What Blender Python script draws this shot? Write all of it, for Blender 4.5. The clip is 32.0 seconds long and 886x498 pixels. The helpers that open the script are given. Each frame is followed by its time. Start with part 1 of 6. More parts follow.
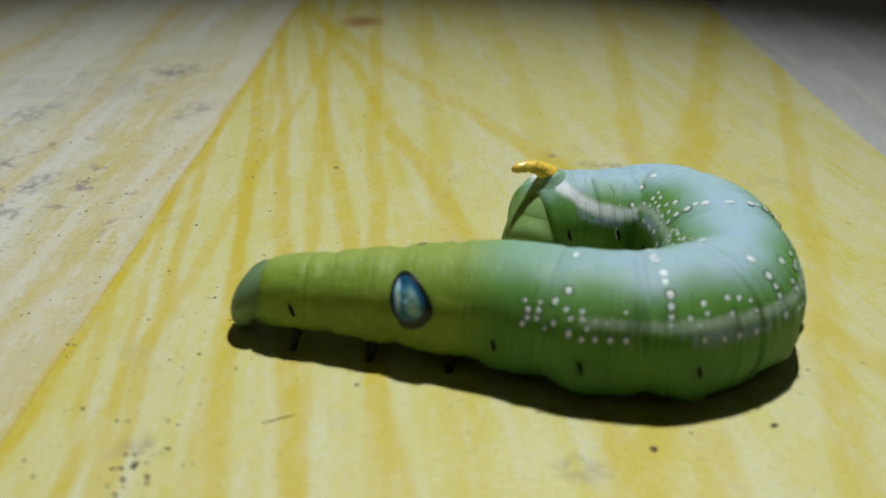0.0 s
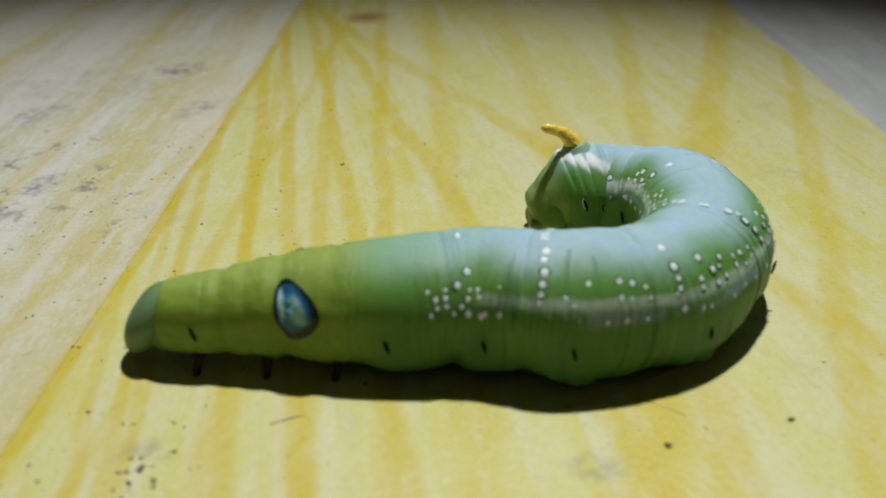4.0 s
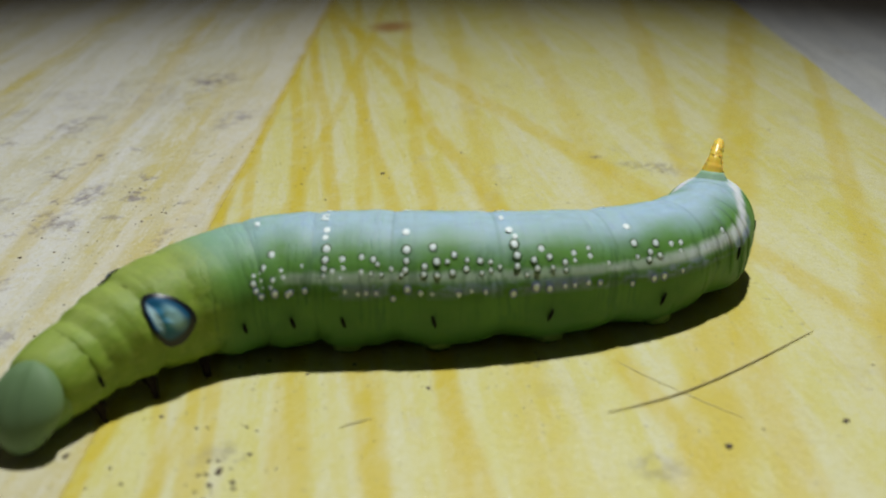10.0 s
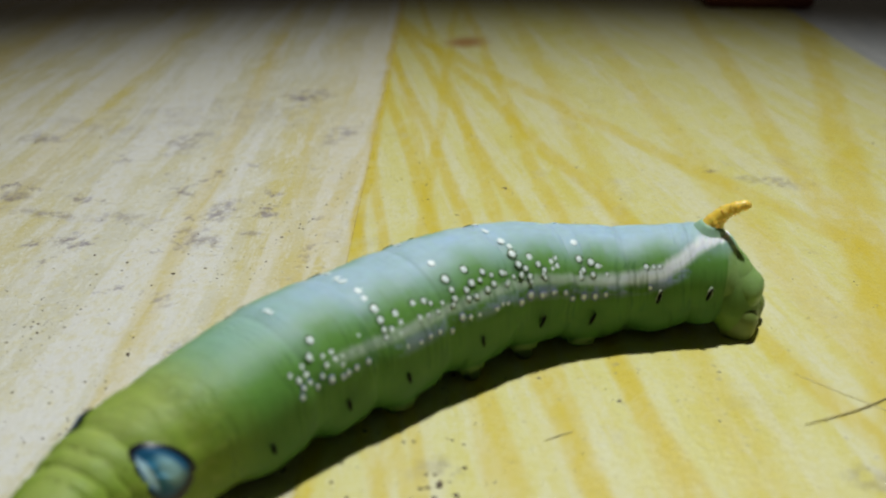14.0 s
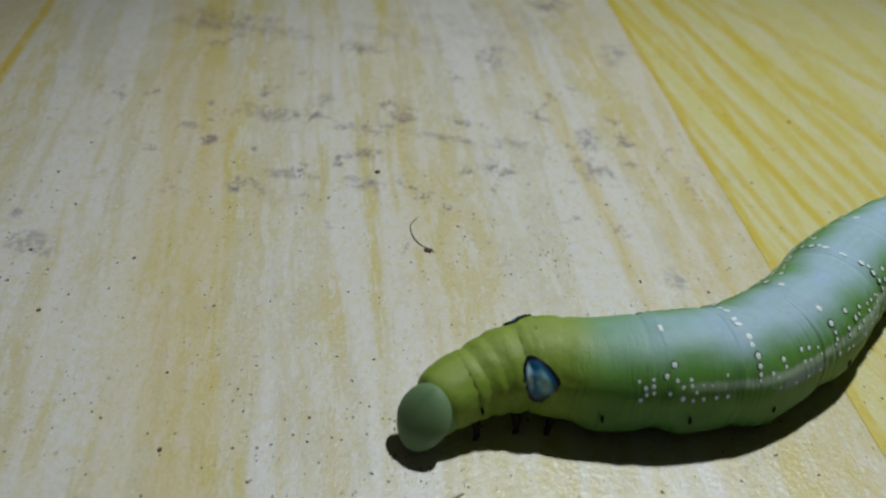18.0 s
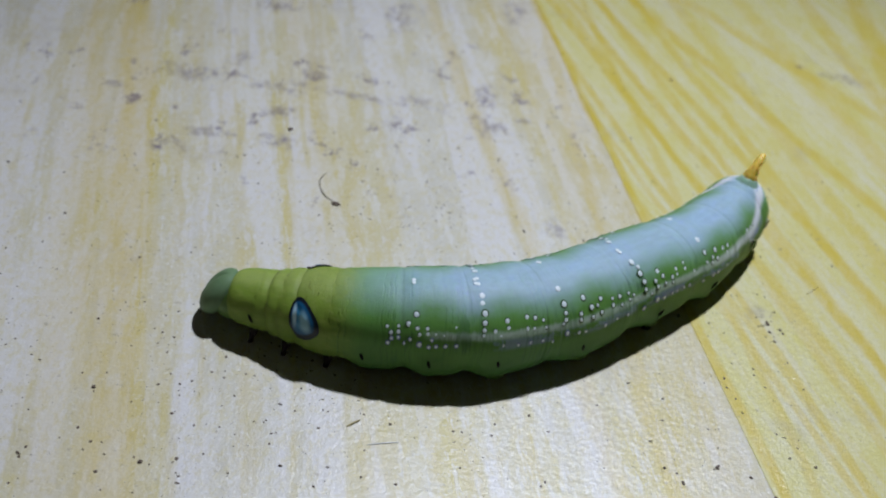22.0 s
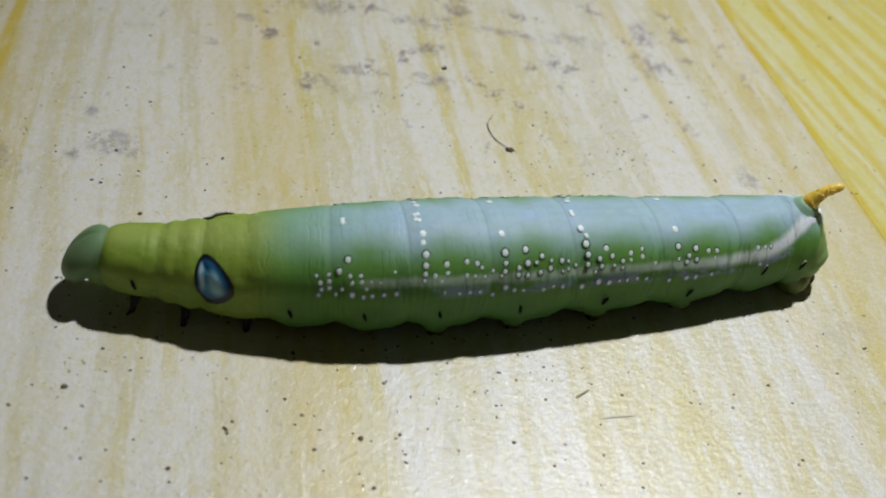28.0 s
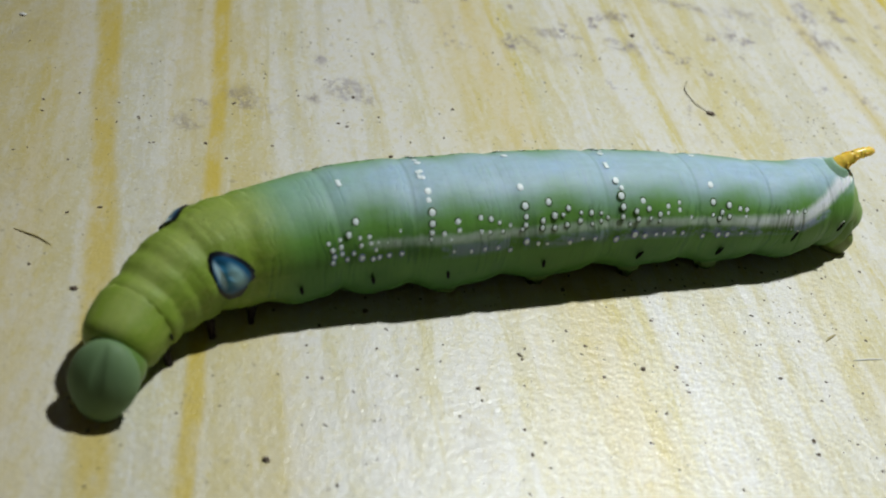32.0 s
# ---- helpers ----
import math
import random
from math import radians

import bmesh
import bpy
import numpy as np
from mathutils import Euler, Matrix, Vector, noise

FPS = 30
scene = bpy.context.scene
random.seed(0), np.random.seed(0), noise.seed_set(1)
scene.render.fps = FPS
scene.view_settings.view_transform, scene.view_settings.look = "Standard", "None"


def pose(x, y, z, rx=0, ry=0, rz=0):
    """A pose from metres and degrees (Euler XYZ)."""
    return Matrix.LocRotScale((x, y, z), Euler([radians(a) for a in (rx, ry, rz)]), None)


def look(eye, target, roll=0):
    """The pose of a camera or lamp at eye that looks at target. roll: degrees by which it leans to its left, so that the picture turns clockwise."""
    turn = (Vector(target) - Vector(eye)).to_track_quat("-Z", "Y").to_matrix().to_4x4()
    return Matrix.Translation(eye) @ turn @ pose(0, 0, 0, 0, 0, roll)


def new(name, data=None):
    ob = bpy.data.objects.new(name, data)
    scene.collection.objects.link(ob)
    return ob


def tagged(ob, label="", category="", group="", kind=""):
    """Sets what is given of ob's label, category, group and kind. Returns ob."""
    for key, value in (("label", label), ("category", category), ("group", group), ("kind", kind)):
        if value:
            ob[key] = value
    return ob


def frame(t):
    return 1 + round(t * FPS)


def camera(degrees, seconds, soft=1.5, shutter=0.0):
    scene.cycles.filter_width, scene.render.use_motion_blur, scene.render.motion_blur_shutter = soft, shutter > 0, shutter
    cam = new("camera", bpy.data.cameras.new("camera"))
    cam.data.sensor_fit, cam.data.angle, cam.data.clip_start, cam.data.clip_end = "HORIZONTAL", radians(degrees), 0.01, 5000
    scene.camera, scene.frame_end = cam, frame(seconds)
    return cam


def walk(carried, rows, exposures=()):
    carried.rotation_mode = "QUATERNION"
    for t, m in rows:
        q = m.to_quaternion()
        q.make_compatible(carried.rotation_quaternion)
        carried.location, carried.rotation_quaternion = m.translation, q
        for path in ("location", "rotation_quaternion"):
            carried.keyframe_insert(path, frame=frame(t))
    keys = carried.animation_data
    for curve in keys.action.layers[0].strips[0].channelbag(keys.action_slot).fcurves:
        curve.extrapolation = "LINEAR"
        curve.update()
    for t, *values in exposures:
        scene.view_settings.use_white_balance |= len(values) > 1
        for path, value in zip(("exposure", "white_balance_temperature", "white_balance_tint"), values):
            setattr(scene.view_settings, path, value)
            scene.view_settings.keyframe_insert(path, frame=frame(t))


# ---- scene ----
# A green hawk moth caterpillar creeps over pale yellow boards by torchlight.
# One unit U of the plan is 8.5 mm.
U = 0.0085

# ---- camera ----
cam = camera(48.36, 32.0, soft=2.0, shutter=0.1)
cam.data.dof.use_dof = True
cam.data.dof.focus_distance = 0.104
cam.data.dof.aperture_fstop = 34.0
PATH = [
    (0, (0.07700, -0.04054, 0.04357), (0.05508, 0.04720, 0.00089), 1.19),
    (0.5, (0.07761, -0.04051, 0.04417), (0.05503, 0.04701, 0.00140), 0.51),
    (1, (0.07736, -0.03980, 0.04328), (0.05434, 0.04755, 0.00037), 0.17),
    (1.5, (0.07717, -0.03936, 0.04289), (0.05426, 0.04779, -0.00048), 0.19),
    (2, (0.07674, -0.03909, 0.04260), (0.05407, 0.04804, -0.00093), 0.47),
    (2.5, (0.07693, -0.03937, 0.04278), (0.05410, 0.04780, -0.00059), 0.25),
    (3, (0.07683, -0.03915, 0.04277), (0.05403, 0.04805, -0.00054), 0.17),
    (3.5, (0.07688, -0.03923, 0.04290), (0.05405, 0.04800, -0.00033), 0.12),
    (5.5, (0.07687, -0.03966, 0.04310), (0.05410, 0.04790, 0.00049), -0.05),
    (6, (0.07691, -0.03933, 0.04272), (0.05400, 0.04818, 0.00008), -0.12),
    (6.5, (0.07692, -0.03955, 0.04309), (0.05411, 0.04790, 0.00029), -0.14),
    (7, (0.07697, -0.03936, 0.04287), (0.05407, 0.04815, 0.00023), -0.15),
    (7.5, (0.07691, -0.03959, 0.04303), (0.05407, 0.04796, 0.00044), -0.08),
    (8, (0.07355, -0.04035, 0.04295), (0.05070, 0.04693, -0.00018), -0.13),
    (8.5, (0.07363, -0.04105, 0.04348), (0.05085, 0.04620, 0.00025), -0.18),
    (9, (0.07271, -0.04211, 0.04370), (0.04978, 0.04529, 0.00085), -0.23),
    (9.5, (0.07273, -0.04235, 0.04407), (0.04977, 0.04510, 0.00133), -0.25),
    (10, (0.07271, -0.04242, 0.04407), (0.04975, 0.04513, 0.00155), -0.23),
    (10.5, (0.07017, -0.04410, 0.04467), (0.04711, 0.04361, 0.00255), -0.29),
    (11, (0.06890, -0.04519, 0.04511), (0.04577, 0.04307, 0.00420), -0.35),
    (11.5, (0.06802, -0.04572, 0.04533), (0.04482, 0.04272, 0.00482), -0.36),
    (12, (0.06763, -0.04455, 0.04458), (0.04432, 0.04381, 0.00397), -0.36),
    (12.5, (0.06577, -0.04488, 0.04434), (0.04277, 0.04300, 0.00252), -0.33),
    (13, (0.06484, -0.04572, 0.04502), (0.04178, 0.04213, 0.00319), -0.48),
    (13.5, (0.06485, -0.04566, 0.04486), (0.04179, 0.04227, 0.00320), -0.51),
    (14, (0.05774, -0.04731, 0.04493), (0.03483, 0.04079, 0.00351), -0.41),
    (14.5, (0.04947, -0.04785, 0.04720), (0.02608, 0.03943, 0.00436), -1.07),
    (16.5, (0.03800, -0.05323, 0.04988), (0.01604, 0.03447, 0.00715), -0.87),
    (17, (0.02126, -0.05045, 0.04768), (0.00225, 0.03537, 0.00001), -0.06),
    (17.5, (0.01116, -0.05140, 0.06461), (-0.00242, 0.03048, 0.00883), 1.24),
    (18, (-0.00575, -0.07719, 0.07061), (-0.01168, 0.00354, 0.01189), 6.46),
    (18.5, (0.00201, -0.11297, 0.09459), (-0.00137, -0.03286, 0.03483), 8.96),
    (19, (0.00420, -0.11484, 0.10339), (0.00321, -0.03440, 0.04400), 9.83),
    (19.5, (-0.00175, -0.10095, 0.09828), (0.00005, -0.02117, 0.03801), 10.99),
    (20, (0.00003, -0.09350, 0.09350), (0.00005, -0.01312, 0.03401), 9.60),
    (20.5, (-0.00133, -0.09233, 0.08510), (-0.00012, -0.01286, 0.02441), 10.52),
    (21, (0.00179, -0.08944, 0.08318), (0.00342, -0.01093, 0.02127), 10.47),
    (21.5, (-0.00150, -0.08679, 0.08202), (0.00052, -0.00947, 0.01863), 10.16),
    (22, (-0.00151, -0.08567, 0.08247), (0.00015, -0.00887, 0.01843), 9.61),
    (22.5, (0.00235, -0.08721, 0.08248), (0.00366, -0.01112, 0.01760), 9.16),
    (23, (0.00470, -0.08504, 0.07957), (0.00610, -0.00946, 0.01410), 9.17),
    (23.5, (0.00088, -0.08229, 0.07923), (0.00305, -0.00712, 0.01332), 9.49),
    (24, (-0.00038, -0.08271, 0.07701), (0.00152, -0.00774, 0.01086), 9.34),
    (24.5, (-0.00235, -0.08449, 0.07436), (0.00002, -0.00964, 0.00808), 9.93),
    (25, (-0.00429, -0.08048, 0.07295), (-0.00195, -0.00655, 0.00566), 10.22),
    (25.5, (-0.00836, -0.07658, 0.07254), (-0.00492, -0.00351, 0.00436), 10.89),
    (26, (-0.01448, -0.07730, 0.07315), (-0.01017, -0.00427, 0.00498), 11.24),
    (26.5, (-0.01767, -0.07903, 0.07275), (-0.01384, -0.00596, 0.00460), 11.05),
    (28.5, (-0.02697, -0.07833, 0.07017), (-0.02400, -0.00437, 0.00293), 10.43),
    (29, (-0.03075, -0.07620, 0.06786), (-0.02714, -0.00214, 0.00077), 10.90),
    (29.5, (-0.03810, -0.07788, 0.06567), (-0.03361, -0.00341, -0.00093), 11.36),
    (30, (-0.04390, -0.08875, 0.07197), (-0.03960, -0.01474, 0.00486), 12.13),
    (30.5, (-0.04072, -0.08636, 0.06900), (-0.03601, -0.01246, 0.00180), 12.13),
    (31, (-0.04601, -0.08866, 0.06707), (-0.04125, -0.01506, -0.00045), 12.95),
    (31.5, (-0.04944, -0.08801, 0.06713), (-0.04371, -0.01456, -0.00049), 13.61),
    (32, (-0.05160, -0.08818, 0.06654), (-0.04619, -0.01450, -0.00085), 13.63),
]
EXPOSURES = [(0, -0.03, 6450, 6), (1, -0.08, 6450, 7), (3, 0.02, 6480, 7), (7, 0.02, 6500, 8), (10, 0.0, 6480, 8), (14.5, 0.07, 6500, 7), (16.5, 0.06, 6600, 7), (17, -0.08, 6550, 7),
             (18, -0.36, 6150, 8), (19, -0.2, 5600, 20), (20, -0.13, 5600, 21), (22, -0.18, 5650, 18), (23, -0.12, 5550, 17), (24, 0.0, 5550, 17), (25, -0.2, 5650, 18), (26.5, -0.17, 5950, 17), (29, 0.05, 6650, 8), (30, 0.0, 6900, 6),
             (31, 0.12, 6600, 7), (32, 0.2, 6350, 8)]
walk(cam, [(t, look(eye, target, roll)) for t, eye, target, roll in PATH], EXPOSURES)

# ---- light ----
world = bpy.data.worlds.new("night")
scene.world = world
world.use_nodes = True
world.node_tree.nodes["Background"].inputs[0].default_value = (0.80, 0.69, 0.54, 1)
world.node_tree.nodes["Background"].inputs[1].default_value = 0.026

torch_data = bpy.data.lights.new("torch_light", "SPOT")
torch_data.energy = 6.2
torch_data.color = (0.98, 1.0, 0.97)
torch_data.spot_size = radians(62)
torch_data.spot_blend = 1.0
torch_data.shadow_soft_size = 0.009
torch_light = new("torch_light", torch_data)
torch_light.matrix_world = look((8.2 * U, 16.6 * U, 44.5 * U), (5.7 * U, -0.8 * U, 0))


# ---- materials ----
class Nodes:
    """A node material, built line by line."""

    def __init__(self, name):
        self.mat = bpy.data.materials.new(name)
        self.mat.use_nodes = True
        self.tree = self.mat.node_tree
        self.bsdf = self.tree.nodes["Principled BSDF"]

    def put(self, socket, value):
        if hasattr(value, "links"):
            self.tree.links.new(value, socket)
        elif isinstance(value, tuple) and len(value) == 3 and socket.type == "RGBA":
            socket.default_value = (*value, 1)
        else:
            socket.default_value = value

    def node(self, kind, out=0, **values):
        n = self.tree.nodes.new(kind)
        for key, value in values.items():
            if key == "op":
                n.operation = value
            elif key[0] == "i" and key[1:].isdigit():
                self.put(n.inputs[int(key[1:])], value)
        return n.outputs[out]

    def math(self, op, a, b=0.0, c=0.0):
        return self.node("ShaderNodeMath", op=op, i0=a, i1=b, i2=c)

    def mix(self, fac, a, b):
        n = self.tree.nodes.new("ShaderNodeMix")
        n.data_type = "RGBA"
        self.put(n.inputs[0], fac)
        self.put(n.inputs[6], a)
        self.put(n.inputs[7], b)
        return n.outputs[2]

    def step(self, x, low, high):
        """0 below low, 1 above high, smooth between."""
        n = self.tree.nodes.new("ShaderNodeMapRange")
        n.interpolation_type = "SMOOTHSTEP"
        self.put(n.inputs[0], x)
        self.put(n.inputs[1], low)
        self.put(n.inputs[2], high)
        return n.outputs[0]

    def noise(self, vector, scale, detail=3.0, rough=0.55):
        n = self.tree.nodes.new("ShaderNodeTexNoise")
        if vector is not None:
            self.put(n.inputs["Vector"], vector)
        n.inputs["Scale"].default_value = scale
        n.inputs["Detail"].default_value = detail
        n.inputs["Roughness"].default_value = rough
        return n.outputs[0]

    def vector(self, x, y, z=0.0):
        return self.node("ShaderNodeCombineXYZ", i0=x, i1=y, i2=z)

    def attribute(self, name):
        n = self.tree.nodes.new("ShaderNodeAttribute")
        n.attribute_name = name
        return n.outputs["Fac"]

    def place(self):
        return self.tree.nodes.new("ShaderNodeTexCoord").outputs["Object"]

    def done(self, colour, roughness, bump=None, strength=0.3, distance=0.0002, **other):
        self.put(self.bsdf.inputs["Base Color"], colour)
        self.put(self.bsdf.inputs["Roughness"], roughness)
        for key, value in other.items():
            self.put(self.bsdf.inputs[key.replace("_", " ")], value)
        if bump is not None:
            n = self.tree.nodes.new("ShaderNodeBump")
            n.inputs["Strength"].default_value = strength
            n.inputs["Distance"].default_value = distance
            self.put(n.inputs["Height"], bump)
            self.put(self.bsdf.inputs["Normal"], n.outputs[0])
            self.put(self.bsdf.inputs["Coat Normal"], n.outputs[0])
        return self.mat


def board_material(name, slope, pale, yellow, amber, share, lines, streaks=(), blots=(), flecks=0.5, knots=()):
    """Pale varnished softwood. slope: lean of the grain; share: how far the yellow spreads; lines: strength of the year rings;
    streaks: amber lines (x, y, lean, half width, strength); blots: dark stains (x, y, half width, half length, strength)."""
    m = Nodes(name)
    at = m.place()
    sep = m.tree.nodes.new("ShaderNodeSeparateXYZ")
    m.put(sep.inputs[0], at)
    x, y = m.math("DIVIDE", sep.outputs[0], U), m.math("DIVIDE", sep.outputs[1], U)
    wob = m.math("SUBTRACT", m.noise(m.vector(x, m.math("MULTIPLY", y, 0.5)), 0.16, 2.0), 0.5)
    g = m.math("ADD", m.math("MULTIPLY_ADD", y, slope, x), m.math("MULTIPLY", wob, 0.8))
    broad = m.noise(m.vector(g, m.math("MULTIPLY", y, 0.06)), 0.6, 3.0, 0.6)
    fine = m.noise(m.vector(g, m.math("MULTIPLY", y, 0.06)), 3.2, 3.0, 0.6)
    flame = m.noise(m.vector(g, m.math("MULTIPLY", y, 0.03)), 1.1, 2.0, 0.5)
    ring = m.math("SUBTRACT", 1.0, m.step(m.math("ABSOLUTE", m.math("SUBTRACT", flame, 0.52)), 0.0, 0.045))
    tone = m.step(m.math("ADD", m.math("MULTIPLY", broad, 0.62), m.math("MULTIPLY", fine, 0.38)), 0.50 - share, 0.66 - share)
    colour = m.mix(tone, pale, yellow)
    patch = m.step(m.noise(m.vector(x, m.math("MULTIPLY", y, 0.35)), 0.45, 4.0, 0.6), 0.42, 0.68)
    colour = m.mix(m.math("MULTIPLY", patch, 0.65), colour, yellow)
    colour = m.mix(m.math("MULTIPLY", ring, lines), colour, amber)
    # worn whitish bands and flecks along the grain
    band = m.step(m.noise(m.vector(g, m.math("MULTIPLY", y, 0.07), 0.4), 1.7, 3.0, 0.6), 0.48, 0.58)
    colour = m.mix(m.math("MULTIPLY", band, 1.1 * flecks), colour, (0.74, 0.73, 0.73))
    fleck = m.step(m.noise(m.vector(g, m.math("MULTIPLY", y, 0.17)), 4.2, 5.0, 0.75), 0.51, 0.60)
    colour = m.mix(m.math("MULTIPLY", fleck, flecks), colour, (0.73, 0.72, 0.68))
    # cloudy patches where the varnish has worn thin
    cloud = m.step(m.noise(m.vector(x, m.math("MULTIPLY", y, 0.45), 4.4), 2.3, 6.0, 0.72), 0.46, 0.60)
    colour = m.mix(m.math("MULTIPLY", cloud, 0.5), colour, tuple(c + (0.15 + 0.6 * flecks) * (w - c) for c, w in zip(pale, (0.78, 0.77, 0.70))))
    mottle = m.step(m.noise(m.vector(x, m.math("MULTIPLY", y, 0.6), 0.8), 9.0, 5.0, 0.8), 0.44, 0.66)
    colour = m.mix(m.math("MULTIPLY", mottle, 0.42), colour, yellow)
    spark = m.step(m.noise(m.vector(x, y, 1.7), 13.0, 4.0, 0.8), 0.53, 0.66)
    colour = m.mix(m.math("MULTIPLY", spark, 0.8 * flecks), colour, (0.80, 0.80, 0.77))
    worn = m.math("SUBTRACT", 1.0, m.math("MULTIPLY", m.step(m.noise(m.vector(x, m.math("MULTIPLY", y, 0.4), 5.5), 4.5, 5.0, 0.7), 0.42, 0.66), 0.45))
    edge = m.math("SUBTRACT", m.noise(m.vector(x, m.math("MULTIPLY", y, 0.3)), 0.5, 3.0), 0.5)
    for x0, y0, lean, half, strength in streaks:
        off = m.math("ABSOLUTE", m.math("ADD", m.math("MULTIPLY", edge, 0.45), m.math("SUBTRACT", m.math("MULTIPLY_ADD", y, -lean, x), x0 - lean * y0)))
        mask = m.math("SUBTRACT", 1.0, m.step(off, 0.3 * half, half))
        colour = m.mix(m.math("MULTIPLY", m.math("MULTIPLY", mask, worn), strength), colour, amber)
    for x0, y0, wide, tall in knots:
        dx, dy = m.math("MULTIPLY", m.math("SUBTRACT", x, x0), 1 / wide), m.math("MULTIPLY", m.math("SUBTRACT", y, y0), 1 / tall)
        far = m.math("SQRT", m.math("MULTIPLY_ADD", dx, dx, m.math("MULTIPLY", dy, dy)))
        colour = m.mix(m.math("SUBTRACT", 1.0, m.step(m.math("MULTIPLY_ADD", wob, 1.2, far), 0.3, 1.1)), colour, (0.44, 0.25, 0.08))
    # dark handling marks
    warp = m.noise(m.vector(x, y), 1.6, 5.0, 0.72)
    dirt = 0.0
    for x0, y0, wide, tall, strength in blots:
        dx, dy = m.math("MULTIPLY", m.math("SUBTRACT", x, x0), 1 / wide), m.math("MULTIPLY", m.math("SUBTRACT", y, y0), 1 / tall)
        far = m.math("SQRT", m.math("MULTIPLY_ADD", dx, dx, m.math("MULTIPLY", dy, dy)))
        lot = m.math("MULTIPLY", m.math("SUBTRACT", 1.0, m.step(m.math("ADD", far, m.math("MULTIPLY", m.math("SUBTRACT", warp, 0.5), 3.6)), 0.2, 1.3)), strength)
        dirt = m.math("MAXIMUM", dirt, lot)
    vein = m.math("SUBTRACT", 1.0, m.step(m.math("ABSOLUTE", m.math("SUBTRACT", m.noise(m.vector(x, y, 2.2), 1.1, 5.0, 0.65), 0.5)), 0.004, 0.03))
    broken = m.step(m.noise(m.vector(x, m.math("MULTIPLY", y, 0.6), 6.1), 4.2, 8.0, 0.75), 0.45, 0.60)
    if blots:
        wide_zone = m.step(dirt, 0.02, 0.5)
        dirt = m.math("MULTIPLY", dirt, m.math("MULTIPLY_ADD", broken, 0.92, 0.06))
        dirt = m.math("MAXIMUM", dirt, m.math("MULTIPLY", m.math("MULTIPLY", vein, wide_zone), 0.45))
        # specks and wisps of dirt over the handled stretch
        ax, ay = m.math("MULTIPLY", m.math("ADD", x, 3.0), 1 / 6.5), m.math("MULTIPLY", m.math("SUBTRACT", y, 5.6), 1 / 4.2)
        zone = m.math("SUBTRACT", 1.0, m.step(m.math("MULTIPLY_ADD", ax, ax, m.math("MULTIPLY", ay, ay)), 0.3, 1.1))
        wisp = m.step(m.noise(m.vector(x, m.math("MULTIPLY", y, 0.8), 9.4), 1.5, 8.0, 0.75), 0.575, 0.66)
        dirt = m.math("MAXIMUM", dirt, m.math("MULTIPLY", m.math("MULTIPLY", wisp, zone), 0.68))
    colour = m.mix(dirt, colour, (0.15, 0.11, 0.17))
    grime = m.step(m.noise(m.vector(x, y), 0.55, 6.0, 0.72), 0.55, 0.76)
    colour = m.mix(m.math("MULTIPLY", grime, 0.38), colour, (0.40, 0.35, 0.27))
    speck = m.step(m.noise(m.vector(x, y), 8.0, 3.0, 0.6), 0.64, 0.72)
    colour = m.mix(m.math("MULTIPLY", speck, 0.45), colour, (0.30, 0.26, 0.16))
    grit = m.noise(m.vector(x, y), 11.0, 4.0, 0.75)
    rough = m.math("MULTIPLY_ADD", grit, 0.34, 0.26)
    height = m.math("MULTIPLY_ADD", grit, 0.6, m.math("MULTIPLY", fine, 0.25))
    return m.done(colour, rough, height, 0.9, 0.00018, Coat_Weight=0.65, Coat_Roughness=0.19)


SEAM = (3.03, 4.2, -0.258, 0.13, 0.85)
BLOTS = [(-1.5, 10.6, 2.0, 1.4, .22), (-3.4, 9.2, 1.4, .6, .25), (-4.68, 3.15, .35, .22, .9), (-5.0, 5.5, .5, .3, .6), (-4.29, 6.16, .25, .25, .6), (-3.05, 3.73, .35, .22, .8), (-3.08, 4.6, .3, .25, .6), (-2.97, 5.5, .5, .3, .65), (-2.77, 5.97, .25, .2, .7),
         (-1.6, 5.5, .8, .16, .55), (-.6, 5.69, .5, .25, .5), (.49, 6.16, .25, .45, .7), (.6, 5.2, .4, .4, .65), (1.23, 5.53, .2, .12, .8), (-.57, 11.98, .5, .7, .7), (-6.6, 8.8, 1.4, .6, .5), (-4.05, 8.57, .5, .3, .6), (-1.4, 9.0, .4, .8, .5),
         (-6.9, 1.0, .5, .3, .5), (-8.3, .3, .4, .3, .5), (1.9, 2.6, .25, .4, .5),
         (-3.7, 5.32, .14, .1, .6), (-6.45, 3.81, .14, .1, .7), (-6.08, 4.7, .3, .12, .5), (-4.21, 3.65, .3, .14, .5), (.95, 9.9, .3, .5, .5), (-8.83, .08, .2, .12, .6), (-7.47, .68, .12, .1, .7), (-7.02, .83, .12, .1, .7), (-7.54, 1.61, .16, .12, .6), (-8.8, -.36, .3, .16, .4)]
BOARD_PALE = board_material("pale_board_wood", 0.25, (0.625, 0.605, 0.51), (0.615, 0.54, 0.205), (0.62, 0.48, 0.08), 0.0, 0.22,
                            [SEAM, (2.3, 4.2, -.25, 1.1, .2), (-8.32, -1.34, -.205, .15, .95), (-9.95, -.22, -.31, .26, .8), (-3.75, -3.1, -.34, .22, .22), (-3.2, -3.4, -.33, .12, .18), (-2.9, -2.9, -.34, .14, .15), (3.2, -1.4, -.15, .16, .3), (-7.0, 9.0, -.3, .5, .4), (-.6, 8.6, -.3, .25, .35),
                             (-10.6, -2.0, -.3, 1.3, .45), (-7.5, -3.4, -.3, .9, .32), (-4.6, -1.0, -.3, .8, .14), (-6.0, 4.0, -.28, .8, .13), (-2.2, 4.0, -.28, .6, .14)], BLOTS, 0.68)
